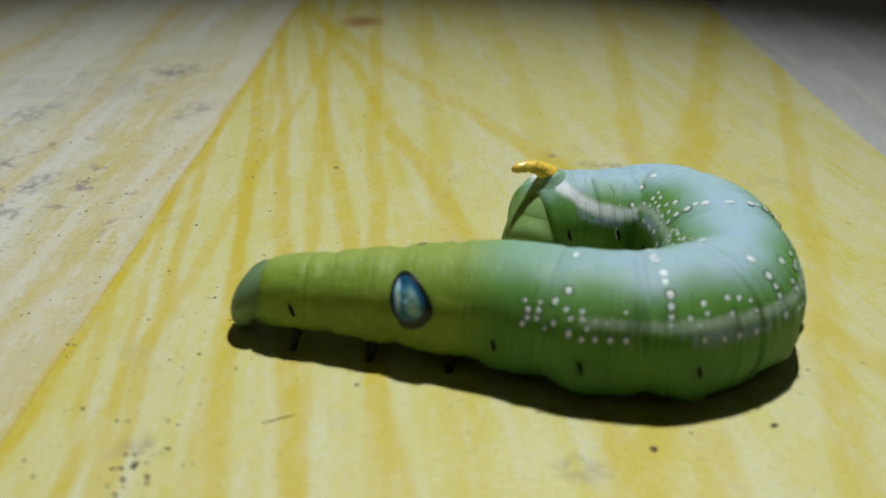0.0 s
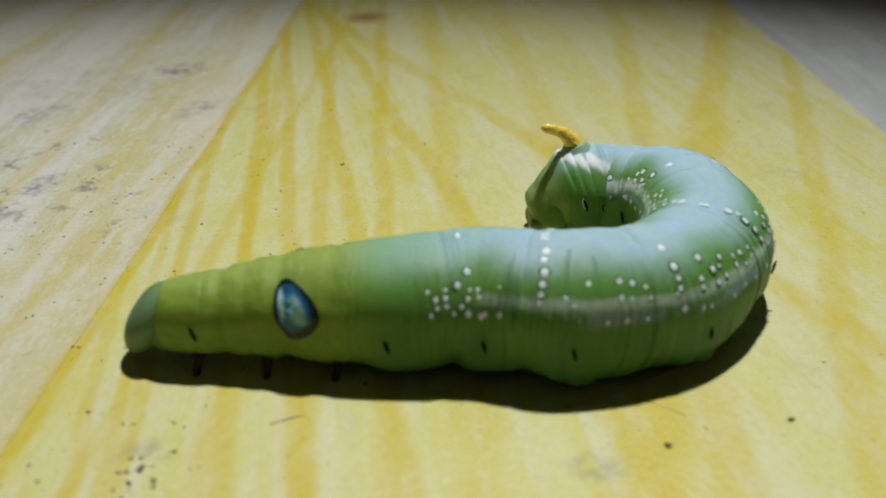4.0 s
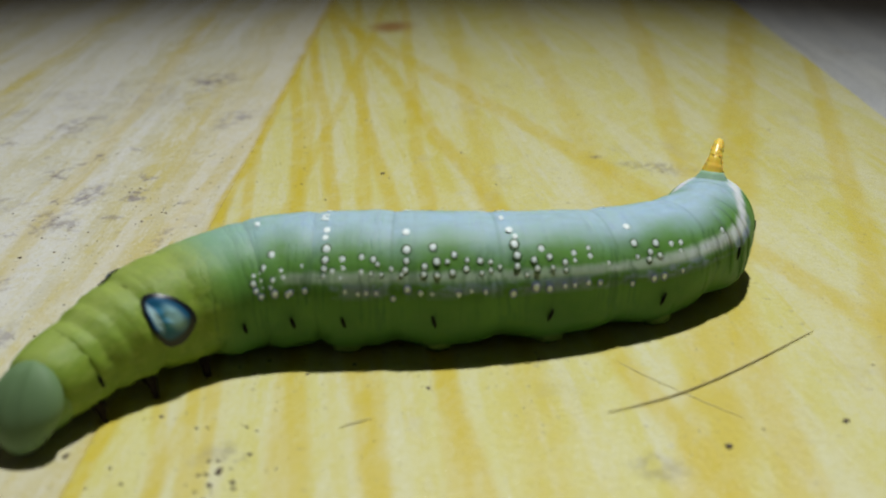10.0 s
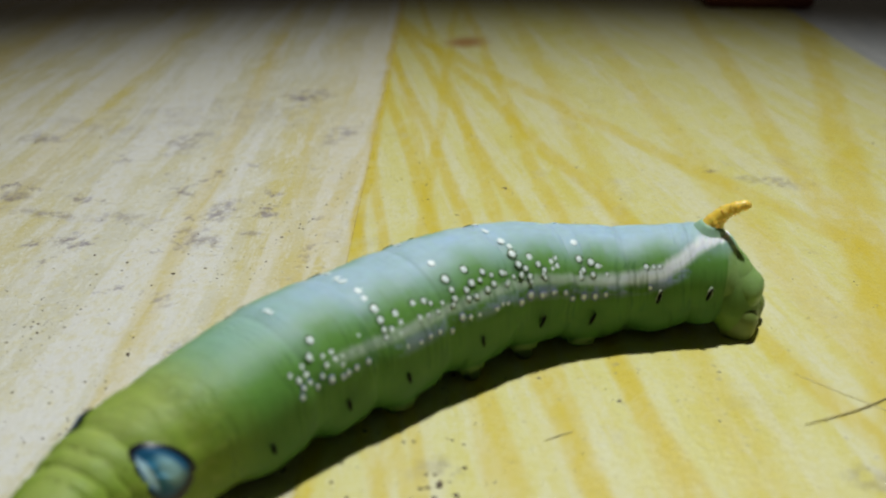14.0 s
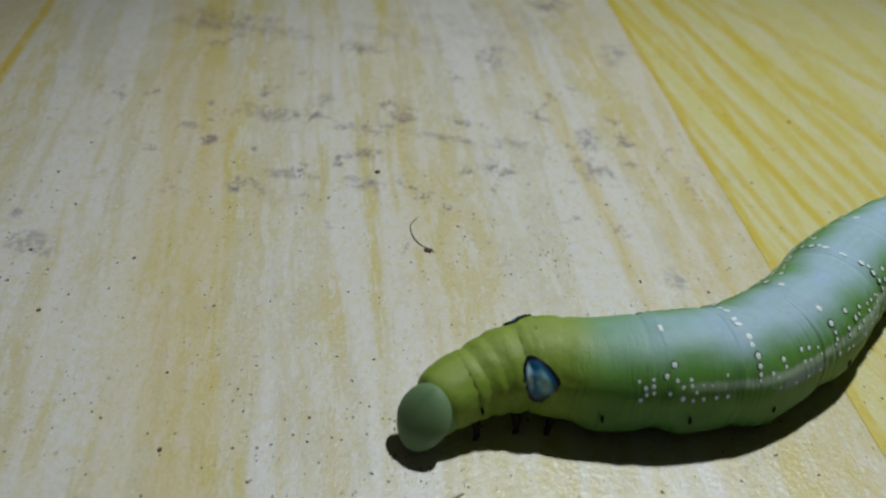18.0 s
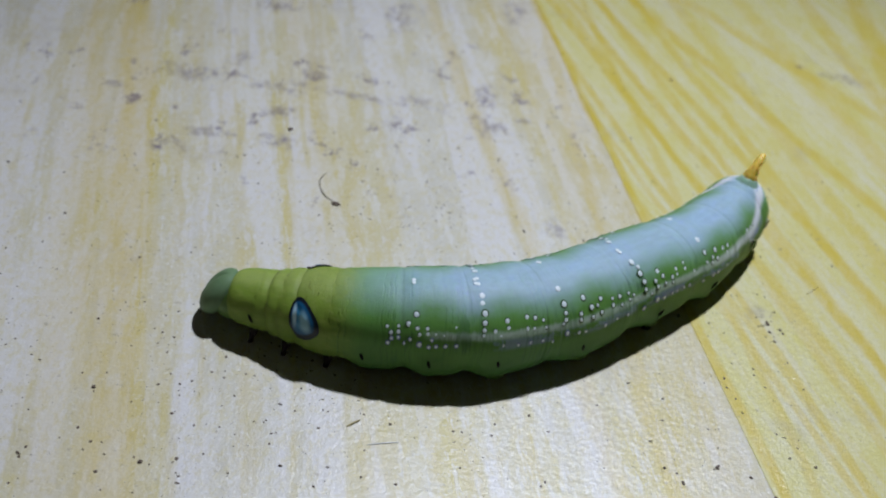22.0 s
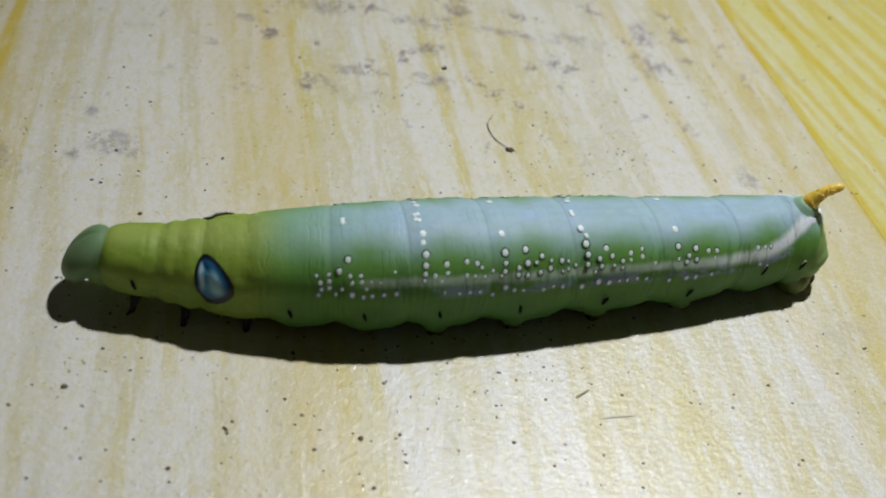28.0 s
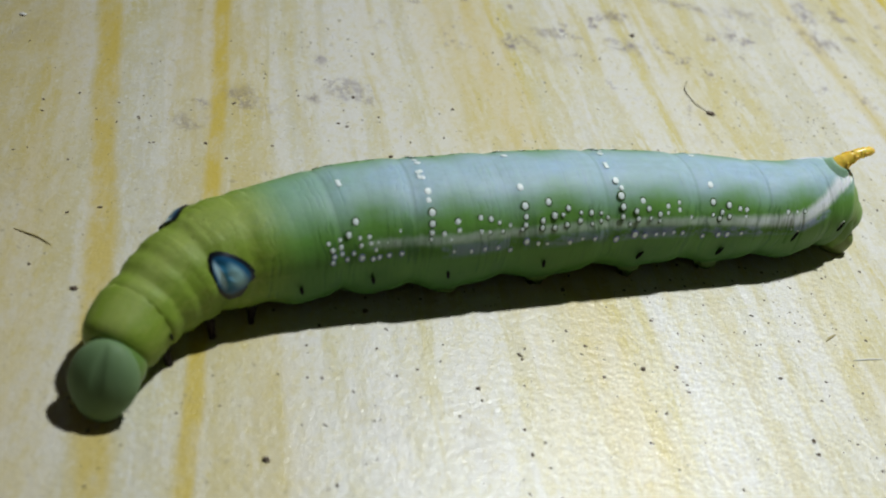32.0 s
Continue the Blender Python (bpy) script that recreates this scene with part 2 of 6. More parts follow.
BOARD_YELLOW = board_material("yellow_board_wood", 0.43, (0.67, 0.635, 0.27), (0.64, 0.58, 0.135), (0.63, 0.49, 0.03), 0.0, 0.2,
                              [SEAM, (2.83, 6.22, -0.384, 0.12, 0.65), (3.64, 6.07, -0.413, 0.16, 0.70), (4.24, 6, -0.428, 0.17, 0.70), (5.13, 6, -0.45, 0.20, 0.70), (6.5, 6.5, -0.56, 0.24, 0.66),
                               (4.86, 11.98, -0.85, 0.38, 0.53), (8.22, 11.58, -0.16, 0.32, 0.53), (9.23, 9.87, 0.03, 0.44, 0.64), (10.85, 4.13, 0, 0.26, 0.53), (5.29, 1.65, -0.365, 0.15, 0.53), (3.31, 4.27, -0.42, 0.10, 0.53), (4.15, 1.57, -0.45, 0.12, 0.55), (4.8, -0.4, -0.21, 0.14, 0.5),
                               (5.84, 2.63, -0.354, 0.17, 0.64), (6.5, 3, -0.326, 0.20, 0.64), (7.6, 2, -0.3, 0.26, 0.42), (8.6, 4.6, -0.3, 0.38, 0.37)],
                              [(7.2, 9.49, .14, .14, .45), (8.11, 9.28, .5, .3, .45), (5.0, 1.2, .3, .2, .4), (8.6, 1.9, .3, .2, .35)], 0.24, [(1.41, 17.4, .7, .9)])
BOARD_GREY = board_material("grey_board_wood", 0.25, (0.50, 0.51, 0.55), (0.50, 0.49, 0.46), (0.45, 0.42, 0.30), 0.0, 0.1, (), (), 0.3)


def skin_material():
    m = Nodes("caterpillar_skin")
    u, phi = m.attribute("along"), m.attribute("around")
    at = m.place()
    mott = m.math("SUBTRACT", m.noise(m.vector(u, m.math("MULTIPLY", phi, 0.016)), 7.0, 4.0, 0.6), 0.5)
    soft = m.math("SUBTRACT", m.noise(m.vector(u, m.math("MULTIPLY", phi, 0.016), 3.3), 2.4, 2.0, 0.5), 0.5)
    comb = m.math("SUBTRACT", m.noise(m.vector(u, m.math("MULTIPLY", phi, 0.002), 5.1), 9.0, 3.0, 0.6), 0.5)
    lift = m.math("ADD", m.math("MULTIPLY_ADD", comb, 6.0, m.math("MULTIPLY_ADD", soft, 20.0, m.math("MULTIPLY", mott, 14.0))), phi)
    uu = m.math("MULTIPLY_ADD", mott, 0.25, u)
    # the bloom reaches lower beside each crease
    wave = m.math("COSINE", m.math("MULTIPLY", m.math("ADD", u, 0.40), math.tau))
    lift = m.math("MULTIPLY_ADD", wave, m.math("MULTIPLY", m.step(u, 3.0, 4.0), 5.5), lift)
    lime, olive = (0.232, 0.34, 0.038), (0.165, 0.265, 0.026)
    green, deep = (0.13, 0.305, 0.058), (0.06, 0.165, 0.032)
    # pale back: the skin's own bloom, plus the overhead lamp's sheen painted in
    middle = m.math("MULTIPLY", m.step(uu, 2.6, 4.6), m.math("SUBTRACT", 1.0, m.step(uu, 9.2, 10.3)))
    bloom_sheen = m.mix(middle, (0.36, 0.56, 0.53), (0.40, 0.56, 0.68))
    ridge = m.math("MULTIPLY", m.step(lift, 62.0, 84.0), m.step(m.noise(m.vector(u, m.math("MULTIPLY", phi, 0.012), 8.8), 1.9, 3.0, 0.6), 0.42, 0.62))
    bloom_sheen = m.mix(m.math("MULTIPLY", ridge, m.math("MULTIPLY", middle, 0.8)), bloom_sheen, (0.40, 0.57, 0.78))
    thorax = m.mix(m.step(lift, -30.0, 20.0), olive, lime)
    thorax = m.mix(m.math("MULTIPLY", m.step(lift, 50.0, 85.0), 0.45), thorax, (0.40, 0.46, 0.15))
    blotch = m.step(m.noise(m.vector(u, m.math("MULTIPLY", phi, 0.02), 6.2), 5.0, 4.0, 0.65), 0.46, 0.66)
    thorax = m.mix(m.math("MULTIPLY", blotch, 0.38), thorax, (0.35, 0.42, 0.09))
    # belly shade put into the colour: the abdomen goes from green to deep downwards
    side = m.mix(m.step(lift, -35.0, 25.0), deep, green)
    abdomen = m.mix(m.math("MULTIPLY", m.step(lift, 35.0, 80.0), m.math("MULTIPLY_ADD", m.step(uu, 2.6, 4.8), 0.50, 0.45)), side, bloom_sheen)
    # grey violet wash under the stripe
    climb = m.math("MULTIPLY", m.math("POWER", m.math("MAXIMUM", m.math("SUBTRACT", u, 8.6), 0.0), 2.0), 26.0)
    below = m.math("SUBTRACT", phi, m.math("MULTIPLY", climb, 0.8))
    under = m.math("MULTIPLY", m.step(below, 3.0, 12.0), m.math("SUBTRACT", 1.0, m.step(below, 17.0, 24.0)))
    under = m.math("MULTIPLY", under, m.math("MULTIPLY", m.step(u, 4.2, 5.0), m.math("SUBTRACT", 1.0, m.step(u, 9.7, 10.1))))
    abdomen = m.mix(m.math("MULTIPLY", under, m.math("MULTIPLY", m.step(m.math("ADD", mott, m.math("MULTIPLY_ADD", wave, -0.06, soft)), -0.12, 0.14), m.math("MULTIPLY_ADD", m.step(u, 6.0, 8.0), 0.2, 0.55))), abdomen, (0.38, 0.44, 0.74))
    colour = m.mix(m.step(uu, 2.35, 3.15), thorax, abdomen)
    colour = m.mix(m.step(uu, 10.15, 10.5), colour, m.mix(m.step(lift, -20.0, 60.0), (0.15, 0.26, 0.045), (0.25, 0.39, 0.13)))
    # white side stripe, climbing to the horn
    off = m.math("ABSOLUTE", m.math("SUBTRACT", m.math("MULTIPLY_ADD", m.noise(m.vector(m.math("MULTIPLY", u, 0.004), 0.0), 2600.0, 2.0), 6.0, m.math("SUBTRACT", phi, climb)), 28.5))
    stripe = m.math("SUBTRACT", 1.0, m.step(m.math("DIVIDE", m.math("MULTIPLY_ADD", mott, 6.0, off), m.math("MULTIPLY_ADD", m.step(u, 7.5, 9.6), 1.0, 1.0)), 1.2, 7.6))
    stripe = m.math("MULTIPLY", stripe, m.math("MULTIPLY", m.step(uu, 3.75, 4.3), m.math("SUBTRACT", 1.0, m.step(u, 10.05, 10.25))))
    strong = m.math("MULTIPLY_ADD", m.step(u, 7.0, 9.6), 0.48, m.math("MULTIPLY_ADD", mott, 1.1, 0.56))
    colour = m.mix(m.math("MULTIPLY", stripe, strong), colour, m.mix(m.step(u, 7.5, 9.5), (0.70, 0.79, 0.78), (0.86, 0.90, 0.96)))
    colour = m.mix(m.math("MULTIPLY", m.math("ADD", mott, 0.15), 0.5), colour, (0.12, 0.2, 0.05))
    # crease shade painted dark between the segments, and along fine wrinkles
    seam_shade = m.math("ABSOLUTE", m.math("SUBTRACT", m.math("FRACT", m.math("ADD", u, 0.90)), 0.5))
    seam_shade = m.math("MULTIPLY", m.math("SUBTRACT", 1.0, m.step(seam_shade, 0.006, 0.03)), m.math("MULTIPLY", m.step(u, 3.3, 3.5), m.math("SUBTRACT", 1.0, m.step(u, 9.9, 10.1))))
    colour = m.mix(m.math("MULTIPLY", seam_shade, 0.18), colour, deep)
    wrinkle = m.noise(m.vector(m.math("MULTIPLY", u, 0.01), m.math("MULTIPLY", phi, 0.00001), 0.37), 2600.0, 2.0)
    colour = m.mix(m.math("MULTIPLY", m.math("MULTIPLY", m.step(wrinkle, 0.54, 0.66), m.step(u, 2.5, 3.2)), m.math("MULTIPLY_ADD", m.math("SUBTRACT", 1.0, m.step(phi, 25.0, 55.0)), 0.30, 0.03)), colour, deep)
    # sharp pleats where the body folds up, their shade painted into the colour
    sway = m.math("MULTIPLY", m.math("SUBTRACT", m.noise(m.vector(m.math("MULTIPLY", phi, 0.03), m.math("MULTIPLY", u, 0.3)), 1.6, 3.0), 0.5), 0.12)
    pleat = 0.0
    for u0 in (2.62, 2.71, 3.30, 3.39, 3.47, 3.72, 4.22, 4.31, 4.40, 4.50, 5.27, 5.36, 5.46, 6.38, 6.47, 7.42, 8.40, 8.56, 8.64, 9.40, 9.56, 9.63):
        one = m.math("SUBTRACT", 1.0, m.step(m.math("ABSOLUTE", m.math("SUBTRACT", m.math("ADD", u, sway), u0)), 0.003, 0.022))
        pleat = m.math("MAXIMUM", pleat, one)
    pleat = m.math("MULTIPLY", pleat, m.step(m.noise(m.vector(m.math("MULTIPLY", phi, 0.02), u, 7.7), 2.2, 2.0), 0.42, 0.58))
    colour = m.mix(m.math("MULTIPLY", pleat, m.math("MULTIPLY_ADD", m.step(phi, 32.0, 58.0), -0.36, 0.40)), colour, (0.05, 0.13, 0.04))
    # crowded flank folds beside each crease, with painted shade in them
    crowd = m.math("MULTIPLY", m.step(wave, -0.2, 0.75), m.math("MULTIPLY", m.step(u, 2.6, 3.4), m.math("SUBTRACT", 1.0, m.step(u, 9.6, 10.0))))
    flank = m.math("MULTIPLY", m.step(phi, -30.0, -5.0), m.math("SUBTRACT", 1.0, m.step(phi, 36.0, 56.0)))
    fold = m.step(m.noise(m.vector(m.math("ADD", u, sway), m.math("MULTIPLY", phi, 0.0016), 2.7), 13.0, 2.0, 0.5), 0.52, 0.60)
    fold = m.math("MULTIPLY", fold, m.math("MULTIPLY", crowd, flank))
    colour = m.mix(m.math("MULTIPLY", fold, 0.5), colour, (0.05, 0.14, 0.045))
    pleat = m.math("MAXIMUM", pleat, m.math("MULTIPLY", fold, 0.8))
    pits = m.noise(at, 2600.0, 3.0, 0.6)
    crease = m.noise(m.vector(m.math("MULTIPLY", u, 0.01), m.math("MULTIPLY", phi, 0.00002)), 1500.0, 2.0)
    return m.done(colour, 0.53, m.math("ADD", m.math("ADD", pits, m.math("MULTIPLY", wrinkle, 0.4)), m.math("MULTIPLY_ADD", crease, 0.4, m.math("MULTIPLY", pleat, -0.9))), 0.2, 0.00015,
                  Subsurface_Weight=0.45, Subsurface_Radius=(0.0006, 0.0007, 0.0004), Subsurface_Scale=1.0, Specular_IOR_Level=0.26)


def plain_material(name, base, other, scale, roughness, strength=0.2, **more):
    m = Nodes(name)
    at = m.place()
    n = m.noise(at, scale, 4.0, 0.6)
    return m.done(m.mix(n, base, other), roughness, n, strength, 0.0001, **more)


SKIN = skin_material()
HEAD_SKIN = plain_material("head_capsule", (0.135, 0.23, 0.10), (0.18, 0.285, 0.145), 700.0, 0.6, 0.15, Specular_IOR_Level=0.3, Subsurface_Weight=0.15, Subsurface_Radius=(0.001, 0.001, 0.0005))
MOUTH = plain_material("mouthpart", (0.06, 0.055, 0.03), (0.11, 0.09, 0.05), 900.0, 0.45)
HORN = plain_material("horn_skin", (1.0, 0.62, 0.05), (1.0, 0.74, 0.16), 900.0, 0.3, 0.4, Subsurface_Weight=0.3, Subsurface_Radius=(0.001, 0.0006, 0.0002))
SPOT = plain_material("white_spot", (0.84, 0.93, 0.94), (0.78, 0.88, 0.91), 1500.0, 0.35)
PALE_RIM = plain_material("slit_rim", (0.60, 0.66, 0.52), (0.70, 0.74, 0.62), 1500.0, 0.4)
RING = plain_material("dot_ring", (0.04, 0.10, 0.03), (0.06, 0.13, 0.04), 1500.0, 0.45)
BLUE_RING = plain_material("blue_dot_ring", (0.16, 0.20, 0.42), (0.22, 0.26, 0.46), 1500.0, 0.45)
BLACK = plain_material("black_slit", (0.004, 0.004, 0.005), (0.01, 0.01, 0.01), 1500.0, 0.8, Specular_IOR_Level=0.1)
LEG = plain_material("dark_leg", (0.015, 0.011, 0.012), (0.035, 0.022, 0.025), 1200.0, 0.55, Specular_IOR_Level=0.2)
PROLEG = plain_material("proleg_skin", (0.10, 0.20, 0.03), (0.15, 0.27, 0.06), 900.0, 0.45, Subsurface_Weight=0.2, Subsurface_Radius=(0.001, 0.001, 0.0004))
CLASPER = plain_material("clasper_skin", (0.14, 0.22, 0.04), (0.21, 0.25, 0.07), 900.0, 0.45, Subsurface_Weight=0.2, Subsurface_Radius=(0.001, 0.001, 0.0004))
HAIR = plain_material("dry_hair", (0.38, 0.31, 0.13), (0.50, 0.42, 0.19), 800.0, 0.5)
PALE_HAIR = plain_material("pale_hair", (0.60, 0.54, 0.26), (0.68, 0.62, 0.34), 800.0, 0.5)
WHITE_HAIR = plain_material("white_hair", (0.80, 0.80, 0.76), (0.85, 0.85, 0.82), 800.0, 0.4)
DIRT = plain_material("dirt", (0.06, 0.045, 0.04), (0.20, 0.15, 0.10), 2000.0, 0.8)
MAROON = plain_material("dark_red_paint", (0.24, 0.06, 0.045), (0.17, 0.05, 0.04), 60.0, 0.5)
FLOOR = plain_material("dark_floor", (0.07, 0.065, 0.06), (0.12, 0.11, 0.10), 6.0, 0.8)


def eye_material():
    """A blue false eye with a black rim and pale pupils; local y runs round the body, x along it."""
    m = Nodes("false_eye")
    rim, a, b = m.attribute("rim"), m.attribute("ex"), m.attribute("ey")
    streak = m.math("SQRT", m.math("ADD", m.math("POWER", m.math("MULTIPLY", m.math("ADD", a, 0.36), 2.6), 2.0), m.math("POWER", m.math("MULTIPLY", m.math("SUBTRACT", b, 0.12), 1.25), 2.0)))
    second = m.math("SQRT", m.math("ADD", m.math("POWER", m.math("MULTIPLY", m.math("SUBTRACT", a, 0.34), 2.8), 2.0), m.math("POWER", m.math("MULTIPLY", m.math("ADD", b, 0.10), 1.5), 2.0)))
    colour = m.mix(m.step(rim, 0.2, 0.7), (0.05, 0.27, 0.48), (0.015, 0.11, 0.24))
    colour = m.mix(m.math("SUBTRACT", 1.0, m.step(streak, 0.25, 0.95)), colour, (0.58, 0.84, 0.95))
    colour = m.mix(m.math("MULTIPLY", m.math("SUBTRACT", 1.0, m.step(second, 0.3, 1.0)), 0.75), colour, (0.42, 0.70, 0.74))
    colour = m.mix(m.step(rim, 0.70, 0.86), colour, (0.006, 0.008, 0.012))
    return m.done(colour, 0.38, Specular_IOR_Level=0.35)


EYE = eye_material()


# ---- building helpers ----
def mesh_of(bm, name, material, smooth=True):
    me = bpy.data.meshes.new(name)
    bm.normal_update()
    bm.to_mesh(me)
    bm.free()
    me.materials.append(material)
    if smooth:
        for p in me.polygons:
            p.use_smooth = True
    return me


def part(name, bm, material, parent=None, label="", m=None, smooth=True):
    ob = new(name, mesh_of(bm, name, material, smooth))
    if parent is not None:
        ob.parent = parent
    if m is not None:
        ob.matrix_basis = m
    if label:
        ob["label"] = label
    return ob


def tube(bm, points, radii, sides=8):
    """A closed tapered tube through points."""
    rings = []
    for i, p in enumerate(points):
        d = (Vector(points[min(i + 1, len(points) - 1)]) - Vector(points[max(i - 1, 0)])).normalized()
        a = d.cross(Vector((0.13, 0.2, 1.0))).normalized()
        b = d.cross(a)
        rings.append([bm.verts.new(Vector(p) + radii[i] * (math.cos(k * math.tau / sides) * a + math.sin(k * math.tau / sides) * b)) for k in range(sides)])
    for r0, r1 in zip(rings, rings[1:]):
        for k in range(sides):
            bm.faces.new((r0[k], r0[(k + 1) % sides], r1[(k + 1) % sides], r1[k]))
    bm.faces.new(rings[0][::-1])
    bm.faces.new(rings[-1])


def blob(bm, centre, size, u=10, v=7, rough=0.0, seed=0):
    """A rounded lump with its own outline."""
    made = bmesh.ops.create_uvsphere(bm, u_segments=u, v_segments=v, radius=1.0)["verts"]
    for w in made:
        k = 1 + rough * noise.noise(w.co * 1.7 + Vector((seed * 3.1, 0, 0)))
        w.co = Vector(centre) + Vector((w.co.x * size[0], w.co.y * size[1], w.co.z * size[2])) * k


# ---- boards ----
def plank(name, material, g0, g1, y0, y1, label, top=0.0):
    """A long board between two lines x + 0.25 y = g, with eased edges; the first edge bends as the grain does."""
    bm = bmesh.new()
    rows = []
    n = 24
    ease, deep = 0.006, -2.4
    for i in range(n + 1):
        y = y0 + (y1 - y0) * i / n
        a, b = (g - 0.25 * y for g in (g0, g1))
        rows.append([bm.verts.new(Vector(p) * U) for p in ((a, y, deep), (a, y, top - ease), (a + ease, y, top), (b - ease, y, top), (b, y, top - ease), (b, y, deep))])
    for r0, r1 in zip(rows, rows[1:]):
        for k in range(6):
            bm.faces.new((r0[k], r0[(k + 1) % 6], r1[(k + 1) % 6], r1[k]))
    bm.faces.new(rows[0])
    bm.faces.new(rows[-1][::-1])
    bmesh.ops.recalc_face_normals(bm, faces=bm.faces)
    return tagged(part(name, bm, material, smooth=False), label, "board", kind="structure")


plank("board_1", BOARD_PALE, -36.0, 4.04, -40.0, 27.0, "pale varnished board with yellow streaks and grey smudges")
plank("board_2", BOARD_YELLOW, 4.042, 14.93, -40.0, 27.0, "yellow varnished board with amber grain lines")
plank("board_3", BOARD_GREY, 14.95, 40.0, -40.0, 27.0, "greyish worn board beside the yellow one", top=-0.02)


def floor():
    bm = bmesh.new()
    bmesh.ops.create_grid(bm, x_segments=8, y_segments=8, size=30.0)
    ob = part("ground", bm, FLOOR, smooth=False)
    ob.location = (0, 0, -2.45 * U)
    tagged(ob, "dark rough floor under the boards", "floor", kind="structure")


floor()


def painted_block():
    """A low dark red block on the far end of the boards."""
    bm = bmesh.new()
    bmesh.ops.create_cube(bm, size=1.0, matrix=Matrix.Diagonal((2.9 * U, 2.2 * U, 0.5 * U, 1)))
    bmesh.ops.bevel(bm, geom=bm.edges[:], offset=0.08 * U, segments=2, affect="EDGES")
    ob = part("painted_block", bm, MAROON)
    ob.matrix_basis = pose(8.2 * U, 24.3 * U, 0.25 * U, 0, 0, 9)
    tagged(ob, "dark red painted block lying on the boards", "block")


painted_block()

# ---- caterpillar ----
RADII = (0.355, 0.395, 0.535, 0.63, 0.69, 0.71, 0.70, 0.67, 0.635, 0.58, 0.515, 0.32)
WIDE, TALL = 1.03, 0.89
# narrowings between the segments: place, depth
NECKS = [(0.42, 0.06), (1.27, 0.07), (1.50, 0.035), (1.82, 0.06), (2.42, 0.03)] + [(k - 0.40, 0.031) for k in range(4, 11)]


def between(values, u):
    """A smooth curve through values at 0, 1, 2, ..."""
    n = len(values)
    i = min(max(int(math.floor(u)), 0), n - 2)
    f = u - i
    p0, p1, p2, p3 = (values[min(max(k, 0), n - 1)] for k in (i - 1, i, i + 1, i + 2))
    if i == 0:
        p0 = p1 + (p1 - p2)
    if i == n - 2:
        p3 = p2 + (p2 - p1)
    return p1 + 0.5 * f * ((p2 - p0) + f * ((2 * p0 - 5 * p1 + 4 * p2 - p3) + f * (3 * (p1 - p2) + p3 - p0)))


def girth(u):
    r = between(RADII, u)
    for at, deep in NECKS:
        r *= 1 - deep * math.exp(-((u - at) / 0.085) ** 2)
    return r


PITCH = (0.60, 1.0, 0.85, 0.85, 0.85, 0.95, 1.15, 1.05, 1.0, 0.72, 0.45, 0.45)  # resting length of each stretch


def skin_point(u, du, phi, out=0.0):
    """A point of the skin in the space of the ring at u: du stretches along, phi degrees up from its left side."""
    k = PITCH[min(int(u), 11)]
    r = girth(u + du)
    turn = radians(phi)
    w = u + du
    # soft uneven swellings, and a lobe on each flank
    r *= 1 + 0.022 * noise.noise(Vector((2.3 * w, 1.6 * math.cos(turn), 1.6 * math.sin(turn)))) * min(1.0, max(0.0, w - 0.6))
    if 0.6 < w < 2.7:  # wrinkled, warty thorax
        r *= 1 + 0.03 * noise.noise(Vector((11 * w, 7 * math.cos(turn), 7 * math.sin(turn)))) + 0.014 * noise.noise(Vector((26 * w, 15 * math.cos(turn), 15 * math.sin(turn))))
    if math.sin(turn) > 0 and w > 8.6:  # the back rises to the horn
        r *= 1 + 0.17 * math.sin(turn) ** 5 * math.exp(-((w - 10.0) / (0.75 if w < 10 else 0.5)) ** 2)
    low = math.degrees(math.asin(math.sin(turn)))
    if 2.4 < w < 10.2 and -85 < low < -2:
        r *= 1 + 0.045 * math.sin((low + 85) / 83 * math.pi) * (math.cos(math.tau * (w - 0.1)) + 0.35 * math.cos(2 * math.tau * (w + 0.05)))
    c, s = math.cos(radians(phi)), math.sin(radians(phi))
    if s < 0:  # the underside is fuller, nearly square
        c, s = math.copysign(abs(c) ** 0.60 * (1 + 0.05 * abs(s)), c), -abs(s) ** 0.74
    return Vector((du * k, (WIDE * r + out) * c, (TALL * r + out) * s)) * U


caterpillar = new("caterpillar")
tagged(caterpillar, "fat green caterpillar with blue false eyes creeping over the boards", "caterpillar")


